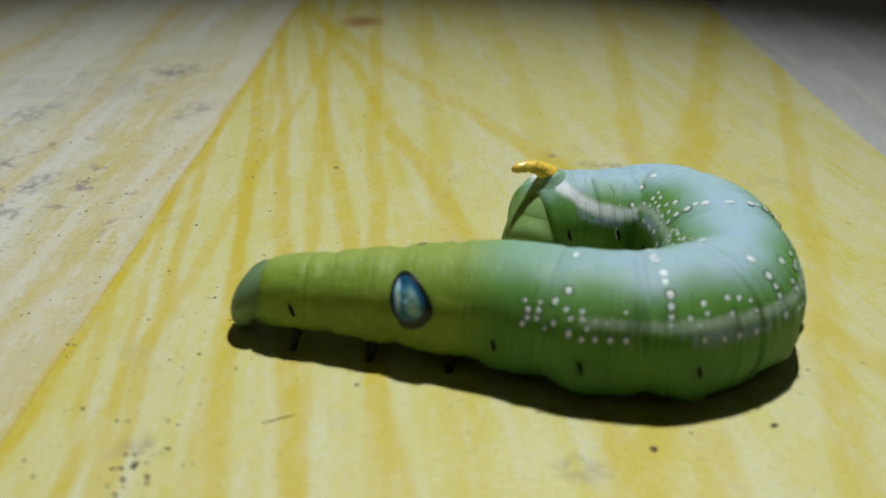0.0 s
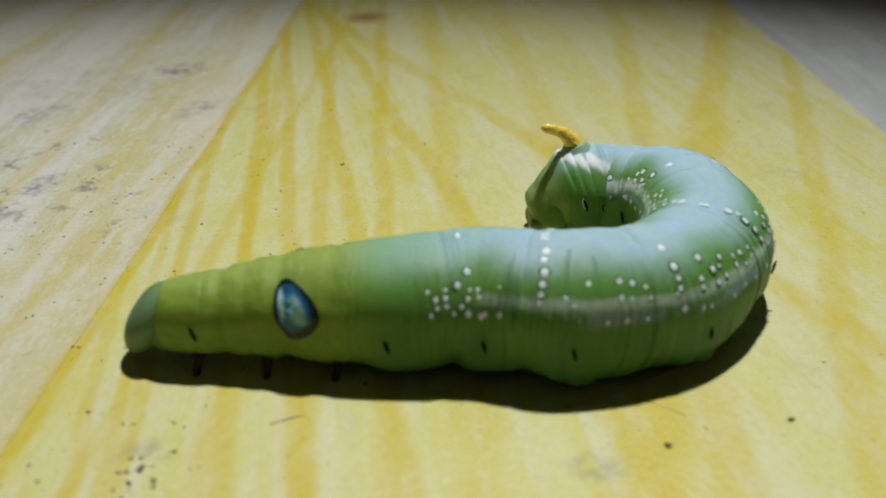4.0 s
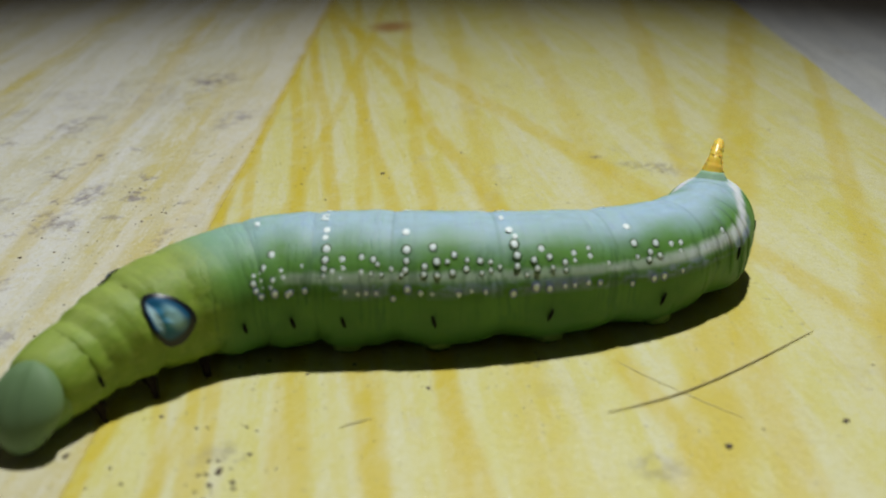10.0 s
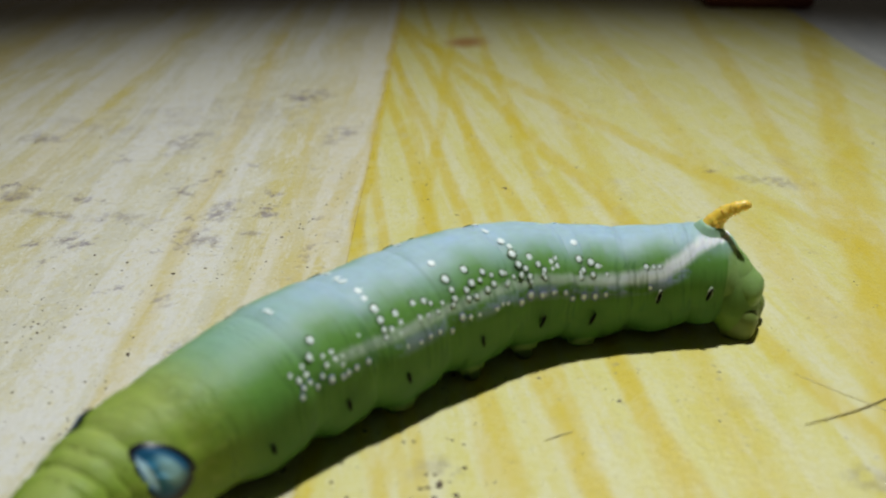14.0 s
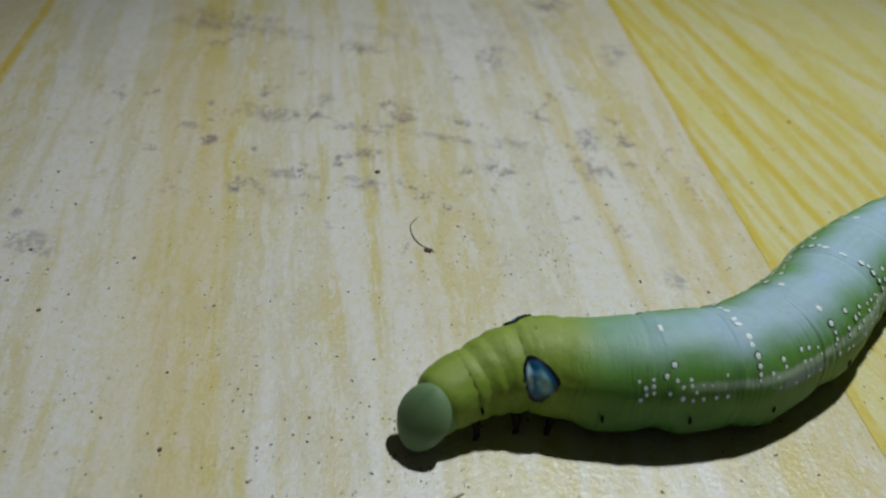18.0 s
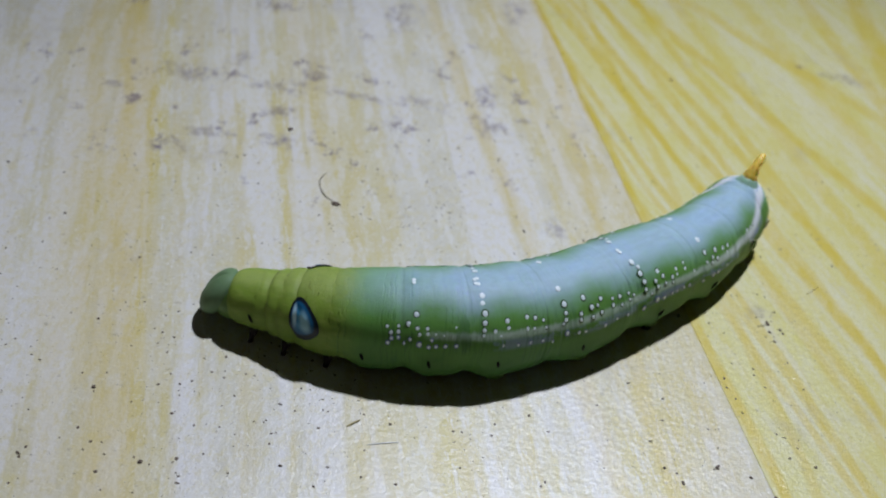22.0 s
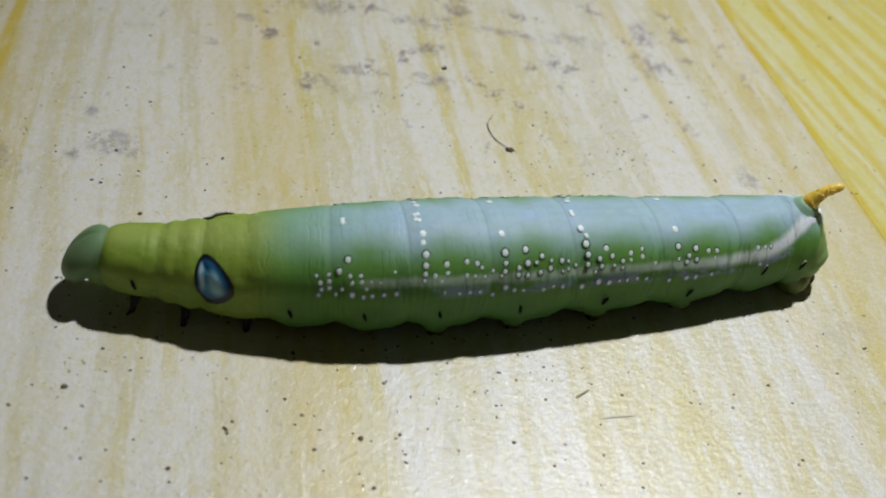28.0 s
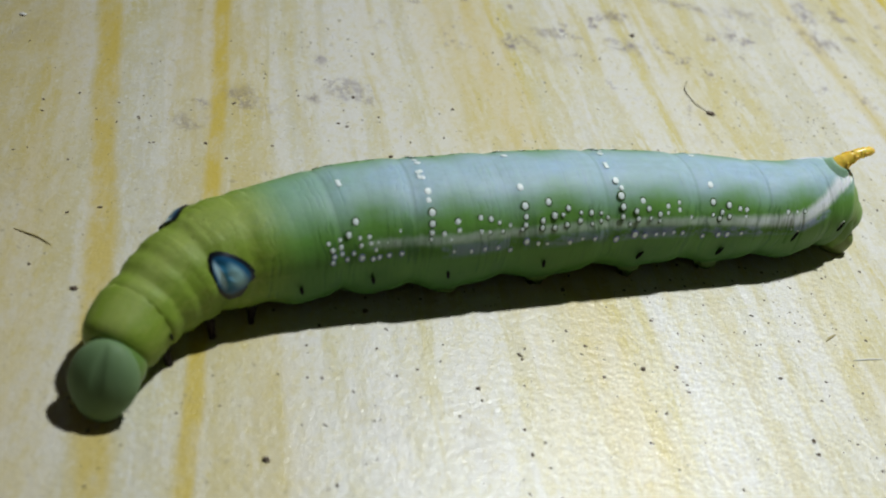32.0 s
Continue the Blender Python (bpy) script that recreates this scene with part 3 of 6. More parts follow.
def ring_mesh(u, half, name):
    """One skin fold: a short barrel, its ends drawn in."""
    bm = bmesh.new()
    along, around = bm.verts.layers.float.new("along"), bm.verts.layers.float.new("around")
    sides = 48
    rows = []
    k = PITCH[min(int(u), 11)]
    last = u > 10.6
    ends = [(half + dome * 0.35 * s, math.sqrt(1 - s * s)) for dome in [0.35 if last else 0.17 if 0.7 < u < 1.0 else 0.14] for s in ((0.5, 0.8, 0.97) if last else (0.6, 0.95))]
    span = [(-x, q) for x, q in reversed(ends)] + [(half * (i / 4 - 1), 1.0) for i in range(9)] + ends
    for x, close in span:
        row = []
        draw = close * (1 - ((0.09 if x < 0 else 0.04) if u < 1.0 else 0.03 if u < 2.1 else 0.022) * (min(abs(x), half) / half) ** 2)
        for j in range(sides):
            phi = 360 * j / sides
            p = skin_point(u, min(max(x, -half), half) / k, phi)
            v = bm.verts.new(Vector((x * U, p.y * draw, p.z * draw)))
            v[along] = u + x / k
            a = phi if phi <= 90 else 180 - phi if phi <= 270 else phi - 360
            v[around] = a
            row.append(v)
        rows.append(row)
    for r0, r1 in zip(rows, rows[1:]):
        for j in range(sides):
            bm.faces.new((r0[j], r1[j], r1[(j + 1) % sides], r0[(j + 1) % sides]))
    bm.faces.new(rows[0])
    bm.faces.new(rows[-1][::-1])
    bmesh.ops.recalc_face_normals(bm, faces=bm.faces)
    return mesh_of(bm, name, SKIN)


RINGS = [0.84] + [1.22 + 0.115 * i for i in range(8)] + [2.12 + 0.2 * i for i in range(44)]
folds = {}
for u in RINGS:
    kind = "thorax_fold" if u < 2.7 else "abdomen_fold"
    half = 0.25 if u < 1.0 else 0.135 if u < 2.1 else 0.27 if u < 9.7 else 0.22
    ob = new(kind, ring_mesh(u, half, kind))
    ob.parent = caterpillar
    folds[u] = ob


def fold_at(u):
    """The fold that carries what sits at u, and the rest of the way along it."""
    best = min(RINGS, key=lambda v: abs(v - u))
    return folds[best], best, u - best


# rear plate: the rounded last segment
def rear_plate():
    """The flap over the tail: a wedge that slopes down behind the horn."""
    bm = bmesh.new()
    along, around = bm.verts.layers.float.new("along"), bm.verts.layers.float.new("around")
    bmesh.ops.create_uvsphere(bm, u_segments=32, v_segments=18, radius=1.0)
    for v in bm.verts:
        d = v.co.copy()
        v[along] = 10.9
        v[around] = math.degrees(math.asin(max(-1, min(1, d.z))))
        crease = 0.018 * math.exp(-((d.x - 0.25 + 0.2 * d.z) / 0.08) ** 2)
        v.co = Vector((d.x * (0.34 - crease) - 0.21 * d.z + 0.04, d.y * (0.42 - 0.10 * d.z - crease), d.z * 0.45 - 0.03)) * U
    return part("rear_plate", bm, SKIN, caterpillar, "olive green sloping tail flap")


rear = rear_plate()


def head_part():
    bm = bmesh.new()
    bmesh.ops.create_uvsphere(bm, u_segments=36, v_segments=24, radius=1.0)
    for v in bm.verts:
        d = v.co.copy()
        cleft = 0.05 * math.exp(-(d.y / 0.10) ** 2) * max(0.0, d.z + 0.2) * max(0.0, -d.x + 0.3)
        narrow = 1 - 0.18 * max(0.0, -d.z)
        v.co = Vector((d.x * 0.23 + 0.17 * d.z + cleft, d.y * 0.335 * narrow, d.z * 0.345 - 0.045)) * U
    ob = part("head", bm, HEAD_SKIN, caterpillar, "dull blue-green smooth head")
    bm = bmesh.new()
    blob(bm, (0.20 * U, 0, -0.08 * U), (0.27 * U, 0.315 * U, 0.315 * U), 20, 14)
    part("neck", bm, PROLEG, ob, "soft green neck behind the head")
    bm = bmesh.new()
    blob(bm, (-0.16 * U, 0, -0.32 * U), (0.08 * U, 0.13 * U, 0.06 * U))
    part("mouthpart", bm, MOUTH, ob, "brownish mouthpart under the head")
    for side in (1, -1):
        bm = bmesh.new()
        tube(bm, [(-0.17 * U, side * 0.14 * U, -0.25 * U), (-0.20 * U, side * 0.15 * U, -0.30 * U), (-0.205 * U, side * 0.15 * U, -0.34 * U)], [0.02 * U, 0.014 * U, 0.006 * U], 7)
        part("antenna", bm, MOUTH, ob)
        for a in range(3):
            bm = bmesh.new()
            blob(bm, ((-0.235 + 0.03 * a) * U, side * (0.22 + 0.03 * a) * U, (-0.23 + 0.02 * a - 0.05 * (a == 1)) * U), (0.010 * U,) * 3, 7, 5)
            part("eyelet", bm, BLACK, ob)
    return ob


head = head_part()


# false eyes, breathing slits, white spots, legs, horn
def false_eye(side):
    ob, u0, rest = fold_at(2.0)
    bm = bmesh.new()
    lay = [bm.verts.layers.float.new(n) for n in ("rim", "ex", "ey")]
    rows, n = [], 28
    for i in range(9):
        q = i / 8
        row = []
        for j in range(n):
            t = math.tau * j / n
            ex, ey = q * math.cos(t), q * math.sin(t)
            wide = 0.32 * (1 - 0.42 * ey) if ex > 0 else 0.145 * (1 - 0.2 * ey)
            p = skin_point(u0, rest - 0.10 + ex * wide - 0.03 * ey, 25 + ey * 32, 0.036 - 0.020 * q ** 4)
            v = bm.verts.new((p.x, side * p.y, p.z))
            v[lay[0]], v[lay[1]], v[lay[2]] = q, ex, ey
            row.append(v)
            if i == 0:
                break
        rows.append(row)
    for j in range(n):
        bm.faces.new((rows[0][0], rows[1][j], rows[1][(j + 1) % n]))
    for r0, r1 in zip(rows[1:], rows[2:]):
        for j in range(n):
            bm.faces.new((r0[j], r1[j], r1[(j + 1) % n], r0[(j + 1) % n]))
    bmesh.ops.recalc_face_normals(bm, faces=bm.faces)
    if side < 0:
        bmesh.ops.reverse_faces(bm, faces=bm.faces)
    part("eyespot", bm, EYE, ob, "glossy blue false eye with black rim")


def slit(u, phi, side, tall=0.085):
    ob, u0, rest = fold_at(u)
    for name, material, k, lift in (("breathing_slit", BLACK, 1.0, 0.012), ("slit_rim", PALE_RIM, 1.5, -0.004)):
        if name == "slit_rim" and u < 8.5:
            continue
        bm = bmesh.new()
        blob(bm, (0, 0, 0), (0.020 * k * U, 0.016 * U, tall * (1 + 0.06 * (k > 1)) * U), 10, 8)
        p = skin_point(u0, rest, phi, lift - 0.004)
        part(name, bm, material, ob, "", Matrix.Translation((p.x, side * p.y, p.z)) @ pose(0, 0, 0, side * phi, -13 if u < 6.5 else 14, 0))


def spots(u0, pattern):
    """White raised dots, joined fold by fold."""
    for side in (1, -1):
        lots = {}
        for du, phi, size in pattern:
            ob, ur, rest = fold_at(u0 + du)
            lots.setdefault(ur, []).append((rest, phi, size))
        for ur, some in lots.items():
            for rest, phi, size in some:
                for name, mesh, k, flat, sink in (("white_dot", DOT, 1.0, 0.2, 0.0), ("dot_ring", DARK_DOT if phi > 22 else BLUE_DOT, 1.42 if phi > 22 else 1.5, 0.12, -0.001))[:1 if phi > 60 else 2]:
                    p = skin_point(ur, rest, phi, sink)
                    dot = new(name, mesh)
                    dot.parent = folds[ur]
                    dot.matrix_basis = Matrix.Translation((p.x, side * p.y, p.z)) @ pose(0, 0, 0, -side * (90 - phi)) @ Matrix.Diagonal((k * size * U, 1.15 * k * size * U, flat * size * U, 1))


def unit_dot(name, material):
    bm = bmesh.new()
    bmesh.ops.create_uvsphere(bm, u_segments=10, v_segments=6, radius=1.0)
    return mesh_of(bm, name, material)


DOT, DARK_DOT, BLUE_DOT = unit_dot("white_dot", SPOT), unit_dot("dark_dot_ring", RING), unit_dot("blue_dot_ring", BLUE_RING)
BIG, MID, SMALL, TINY = 0.039, 0.034, 0.028, 0.021
A2 = [(-.2, 49, MID), (-.31, 38, MID), (-.18, 33, SMALL), (-.05, 33, SMALL), (.16, 38, SMALL), (.26, 42, SMALL), (.32, 45, TINY), (-.16, 26, SMALL), (-.04, 27, SMALL), (.08, 27, TINY),
      (-.16, 14, SMALL), (-.02, 11, TINY), (.09, 12, TINY), (-.56, 27, SMALL), (-.55, 20, TINY), (-.45, 35, TINY), (-.45, 28, SMALL), (-.45, 21, TINY), (.2, 26, TINY), (.3, 28, TINY), (.24, 13, TINY), (-.25, 88, SMALL), (-.62, 34, TINY), (-.6, 14, TINY), (-.36, 14, TINY), (-.28, 20, TINY), (.02, 20, TINY), (.14, 33, TINY), (.38, 36, TINY), (.4, 14, TINY)]
A3 = [(-.22, 71, BIG), (-.23, 62, MID), (-.21, 51, BIG), (-.22, 41, MID), (-.23, 33, SMALL), (.04, 41, MID), (.05, 33, SMALL), (-.11, 31, SMALL), (.28, 43, SMALL), (.40, 41, SMALL), (.46, 37, TINY),
      (.28, 30, SMALL), (.02, 13, MID), (.2, 11, TINY), (.33, 12, TINY), (-.17, 2, TINY), (-.32, 3, TINY), (-.1, 14, SMALL), (.14, 29, TINY), (.38, 29, TINY), (-.24, 86, SMALL), (-.28, 93, SMALL), (-.24, 27, TINY), (-.22, 15, SMALL), (.16, 36, TINY), (.08, 7, TINY), (.5, 28, TINY), (.45, 12, TINY), (-.02, 25, TINY)]
A4 = [(-.26, 68, BIG), (-.25, 50, BIG), (0, 52, MID), (.18, 45, SMALL), (.03, 39, MID), (-.09, 35, SMALL), (-.26, 32, SMALL), (.29, 32, SMALL), (.16, 29, SMALL), (.41, 39, SMALL), (.5, 38, TINY), (.58, 33, TINY),
      (-.1, 28, SMALL), (.03, 27, SMALL), (-.13, 11, SMALL), (-.02, 9, MID), (.21, 9, SMALL), (.33, 12, TINY), (.1, 10, TINY), (-.38, 6, TINY), (.42, 28, TINY), (-.3, 28, TINY), (-.25, 40, SMALL), (-.24, 15, SMALL), (.12, 39, TINY), (.3, 40, TINY), (.5, 30, TINY), (.45, 11, TINY), (-.4, 33, TINY)]
A5 = [(-.30, 70, BIG), (-.28, 54, BIG), (-.27, 43, MID), (-.06, 48, MID), (.0, 40, SMALL), (-.14, 38, SMALL), (-.12, 30, SMALL), (.12, 34, SMALL), (.22, 42, SMALL), (.34, 46, TINY), (.34, 38, SMALL), (.02, 30, TINY), (.3, 30, TINY),
      (-.32, 8, SMALL), (-.14, 13, MID), (-.02, 11, SMALL), (.1, 12, TINY), (.3, 13, TINY), (.42, 12, TINY), (-.33, 88, SMALL), (.48, 30, TINY), (-.28, 33, SMALL), (-.26, 62, SMALL), (.12, 27, TINY), (.2, 12, TINY), (.22, 35, TINY), (-.2, 25, TINY)]
A6 = [(-.24, 66, BIG), (-.24, 47, MID), (-.03, 44, MID), (.13, 40, SMALL), (.23, 39, SMALL), (-.12, 36, SMALL), (-.02, 31, SMALL), (.22, 31, TINY), (-.24, 33, TINY), (-.15, 29, SMALL), (-.12, 9, SMALL), (0, 9, SMALL), (.2, 10, TINY), (-.32, 7, TINY)]
A7 = [(-.18, 37, SMALL), (-.05, 37, TINY), (.06, 37, TINY), (-.1, 14, TINY)]
for at, pattern in ((4, A2), (5, A3), (6, A4), (7, A5), (8, A6), (9, A7)):
    spots(at, pattern)
for side in (1, -1):
    false_eye(side)
    slit(1.0, -3, side, 0.085)
    for u in (3, 4, 5, 6, 7, 8, 9, 10):
        slit(float(u), -10 if u < 8.5 else 2, side, 0.08)


def legs():
    for u, reach in ((0.97, 0.46), (1.63, 0.56), (2.40, 0.62)):
        for side in (1, -1):
            ob, u0, rest = fold_at(u)
            p = skin_point(u0, rest, -50) / U
            x, y, z = p.x, side * p.y, p.z
            bm = bmesh.new()
            pts = [(x, y * 0.72, z + 0.06), (x, y * 1.02, z - 0.05), (x - 0.03, y * 1.16, z - 0.04 - reach * 0.30), (x - 0.10, y * 1.14, z - 0.03 - reach * 0.52)]
            tube(bm, [Vector(q) * U for q in pts], [0.075 * U, 0.055 * U, 0.034 * U, 0.012 * U], 10)
            part("leg", bm, LEG, ob, "dark jointed walking leg")
    for u in (5.05, 6.05, 7.05, 8.05):
        for side in (1, -1):
            ob, u0, rest = fold_at(u)
            p = skin_point(u0, rest, -60) / U
            bm = bmesh.new()
            pts = [(p.x, side * p.y * 0.85, p.z + 0.12), (p.x, side * p.y * 1.02, p.z - 0.01), (p.x, side * p.y * 0.98, p.z - 0.045), (p.x, side * p.y * 0.95, p.z - 0.07)]
            tube(bm, [Vector(q) * U for q in pts], [0.20 * U, 0.14 * U, 0.115 * U, 0.09 * U], 14)
            part("proleg", bm, PROLEG, ob, "stubby green proleg")
    for side in (1, -1):
        bm = bmesh.new()
        blob(bm, (0, 0, 0), (1, 1, 1), 18, 12)
        for v in bm.verts:
            d = v.co.copy()
            d = Vector([math.copysign(abs(c) ** 0.7, c) for c in d])
            v.co = Vector((0.27 + d.x * 0.20 - 0.02 * d.z, side * (0.20 + d.y * 0.17), -0.25 + d.z * 0.22)) * U
        part("clasper", bm, CLASPER, rear, "green tail clasper gripping the board")


legs()


def horn():
    ob, u0, rest = fold_at(10.0)
    base = skin_point(u0, rest, 90) / U
    # a collar of skin round the foot of the horn
    bm = bmesh.new()
    along, around = bm.verts.layers.float.new("along"), bm.verts.layers.float.new("around")
    tube(bm, [Vector((base.x - 0.03 + 0.006 * i, 0, base.z + z)) * U for i, z in enumerate((-0.14, -0.07, -0.03, 0.0, 0.03, 0.055))], [r * U for r in (0.27, 0.23, 0.19, 0.165, 0.145, 0.125)], 24)
    for v in bm.verts:
        v[along], v[around] = 10.3, 75.0
    part("horn_base", bm, SKIN, ob, "green collar of skin round the horn's foot")
    bm = bmesh.new()
    pts, rad = [], []
    for i in range(17):
        q = i / 16
        pts.append(Vector((0.115 * q + 0.25 * q ** 2.0, 0, 0.415 * q - 0.11 * q ** 3)) * U)
        rad.append((0.058 + 0.072 * (1 - q) ** 2.2 + 0.006 * math.sin(i * 2.3)) * (1 if i < 15 else 0.86 if i < 16 else 0.5) * U)
    tube(bm, pts, rad, 14)
    made = part("horn", bm, HORN, ob, "curved orange tail horn with grainy skin", Matrix.Translation(Vector((base.x - 0.01, 0, base.z + 0.01)) * U))
    bm = bmesh.new()
    rng = random.Random(4)
    for i in range(130):
        k = rng.randrange(0, 14)
        a = rng.uniform(0, math.tau)
        r = rad[k] * 0.95
        blob(bm, pts[k] + Vector((rng.uniform(-.02, .02) * U, math.cos(a) * r, math.sin(a) * r)), (rng.uniform(0.011, 0.017) * U,) * 3, 6, 4)
    part("horn_grains", bm, HORN, made, "small grains on the horn")
    return made


tail_horn = horn()


# ---- things on the boards ----
def fibre(name, material, points, thick, label):
    bm = bmesh.new()
    n = 18
    pts = []
    for i in range(n + 1):
        f = i / n * (len(points) - 1)
        pts.append(Vector([between([p[c] for p in points], f) for c in range(3)]) * U)
    tube(bm, pts, [thick * U * (1 - 0.6 * abs(2 * i / n - 1) ** 3) for i in range(n + 1)], 6)
    tagged(part(name, bm, material), label, "fibre")


fibre("dry_hair", HAIR, [(8.10, 2.64, 0.014), (8.70, 3.10, 0.016), (9.32, 3.77, 0.016), (10.02, 4.66, 0.014)], 0.0085, "long curved brown hair lying on the yellow board")
fibre("fine_hair", PALE_HAIR, [(8.08, 3.56, 0.003), (8.51, 3.29, 0.003), (8.92, 3.06, 0.003), (9.30, 2.87, 0.003)], 0.0055, "fine pale hair lying on the yellow board")
fibre("short_fibre", PALE_HAIR, [(5.80, 1.82, 0.008), (5.92, 1.93, 0.010), (6.04, 2.03, 0.006)], 0.006, "short thin fibre on the yellow board")


def lump(name, x, y, size, label, seed, flat=0.45):
    rng = random.Random(seed)
    bm = bmesh.new()
    for i in range(rng.randrange(2, 5)):
        a, d = rng.uniform(0, math.tau), size * rng.uniform(0.1, 0.75) * (i > 0)
        s = size * rng.uniform(0.35, 0.8)
        blob(bm, ((x + math.cos(a) * d) * U, (y + math.sin(a) * d) * U, flat * s * 0.6 * U), (s * U, s * rng.uniform(0.6, 1) * U, s * flat * U), 9, 6, 0.5, seed + i)
    tagged(part(name, bm, DIRT), label, "dirt", group="crumbs on the boards")


CRUMBS = [(-5.55, 1.04, .05), (-4.0, -2.11, .09), (2.16, 2.57, .05), (5.20, 1.27, .04), (3.28, -.87, .05), (-2.81, 4.12, .09), (3.91, -1.91, .05), (-1.51, -2.89, .05), (-2.89, -3.7, .05),
          (-4.48, -3.25, .05), (-4.89, -3.81, .05), (-6.82, -5.1, .08), (-9.2, -3.47, .09), (-6.26, -.27, .05), (.1, 4.34, .05), (.81, 4.18, .05), (1.32, 2.29, .05), (5.04, .99, .07), (4.9, 1.1, .05),
          (9.16, 2.39, .06), (10.19, 3.05, .05), (2.27, 2.3, .05), (7.2, 9.49, .04), (-4.35, -.97, .05), (4.23, 8.0, .05), (-6.93, .85, .05), (-8.42, .2, .05)]
YELLOW_CRUMBS = [(3.68, .86, .037), (5.04, 1.01, .035), (4.96, .93, .025), (4.89, .90, .022), (5.11, 1.05, .02), (5.10, .72, .019), (5.09, .62, .029), (4.34, .63, .025), (4.99, 1.64, .021), (5.11, 1.60, .018),
                 (4.57, 1.51, .018), (4.66, 1.53, .018), (4.13, .80, .023), (1.69, -2.53, .026), (1.47, -1.52, .03), (2.83, -.67, .029), (3.21, -2.04, .031), (3.43, -2.23, .041), (4.33, -1.98, .028), (3.07, -1.64, .028),
                 (5.05, .80, .029), (5.22, .89, .033), (4.38, -.89, .022), (4.91, -1.57, .026), (5.23, -1.65, .033), (4.79, -.35, .023), (4.66, -.02, .02), (2.12, -3.18, .022), (2.43, -2.19, .017)]
PALE_CRUMBS = [(-3.79, -3.07, .022), (-3.52, -3.09, .022), (-3.10, -3.13, .038), (-2.42, -2.88, .022), (-2.08, -3.09, .022), (-2.61, -3.24, .022), (-3.07, -4.11, .027), (-1.06, -3.10, .025), (-1.27, -3.69, .03),
               (-1.24, -3.87, .029), (-.44, -3.81, .06), (-.95, -3.77, .021), (-.53, -2.87, .022), (-1.70, -1.95, .023), (-4.18, -4.35, .023), (-6.18, -3.02, .05), (-6.12, -5.24, .027), (-4.85, -3.96, .023),
               (-6.35, -4.60, .023), (-6.72, -3.65, .018), (-6.15, -4.14, .02), (-4.12, -4.63, .02), (-4.65, -5.12, .027), (-3.36, -4.57, .017), (-5.47, -4.06, .017), (-5.32, -3.54, .018), (-8.23, -.94, .033),
               (-6.54, .52, .031), (-8.55, -.71, .022), (-10.29, -.22, .024), (-5.62, .35, .023), (-6.05, .11, .019), (-9.68, -.65, .019), (-9.36, -2.21, .038), (-9.74, -3.24, .026), (-10.64, -.48, .026), (-8.54, -.72, .024), (-9.65, -2.38, .021)]
CRUMBS = [(x, y, 0.62 * s) for x, y, s in CRUMBS] + [(x, y, 0.95 * s) for x, y, s in YELLOW_CRUMBS + PALE_CRUMBS]
for i, (x, y, s) in enumerate(CRUMBS):
    lump("dirt_crumb", x, y, s, "small dark dirt crumb stuck on the board", i)

bm = bmesh.new()
blob(bm, (-11.59 * U, 1.26 * U, 0.014 * U), (0.05 * U, 0.032 * U, 0.018 * U), 9, 6, 0.5, 5)
tagged(part("white_fleck", bm, WHITE_HAIR), "tiny bright white fleck on the pale board", "fleck")

# a dark crumb with a curled fibre
lump("lint_knot", -1.70, 2.25, 0.07, "dark lint knot with a curled fibre on the board", 77)
fibre("curled_fibre", DIRT, [(-1.61, 2.21, 0.012), (-1.91, 2.41, 0.014), (-2.06, 2.75, 0.014), (-2.0, 3.04, 0.012)], 0.006, "thin curled fibre beside the lint knot")

fibre("brown_hair", HAIR, [(-10.08, -2.78, 0.006), (-9.90, -2.82, 0.012), (-9.78, -2.85, 0.012), (-9.63, -2.92, 0.006)], 0.010, "short bent brown hair on the pale board")
fibre("white_thread", WHITE_HAIR, [(-0.53, -2.38, 0.004), (-0.34, -2.32, 0.006), (-0.15, -2.27, 0.004)], 0.010, "thin white thread lying on the pale board")
fibre("wood_splinter", HAIR, [(-0.82, -2.15, 0.008), (-0.75, -2.08, 0.012), (-0.67, -2.01, 0.006)], 0.014, "tiny brown splinter on the pale board")


def grit():
    """Fine dark grit over all the boards."""
    rng = random.Random(11)
    verts, faces = [], []
    heaps = [(rng.gauss(-1.5, 5.5), rng.gauss(0.0, 4.0), rng.uniform(0.3, 1.2)) for k in range(60)]
    for i in range(5600):
        x, y = rng.gauss(-1, 6), rng.gauss(0.5, 4.5)
        if i % 2:
            hx, hy, wide = heaps[rng.randrange(60)]
            x, y = rng.gauss(hx, 0.6 * wide), rng.gauss(hy, wide)
        s = 0.005 + 0.021 * rng.random() ** 6
        long, lean = rng.uniform(0.5, 1.0), rng.uniform(0, math.pi)
        n = len(verts)
        a = rng.uniform(0, math.tau)
        for k in range(5):
            r = s * rng.uniform(0.7, 1.3)
            px, py = r * math.cos(a + k * 1.257), long * r * math.sin(a + k * 1.257)
            verts.append(((x + px * math.cos(lean) - py * math.sin(lean)) * U, (y + px * math.sin(lean) + py * math.cos(lean)) * U, 0.0001 * U))
        verts.append((x * U, y * U, s * 0.5 * U))
        faces += [(n + k, n + (k + 1) % 5, n + 5) for k in range(5)]
    me = bpy.data.meshes.new("grit")
    me.from_pydata(verts, [], faces)
    me.materials.append(DIRT)
    tagged(new("grit", me), "fine dark grit scattered over the boards", "grit", kind="stuff")


grit()


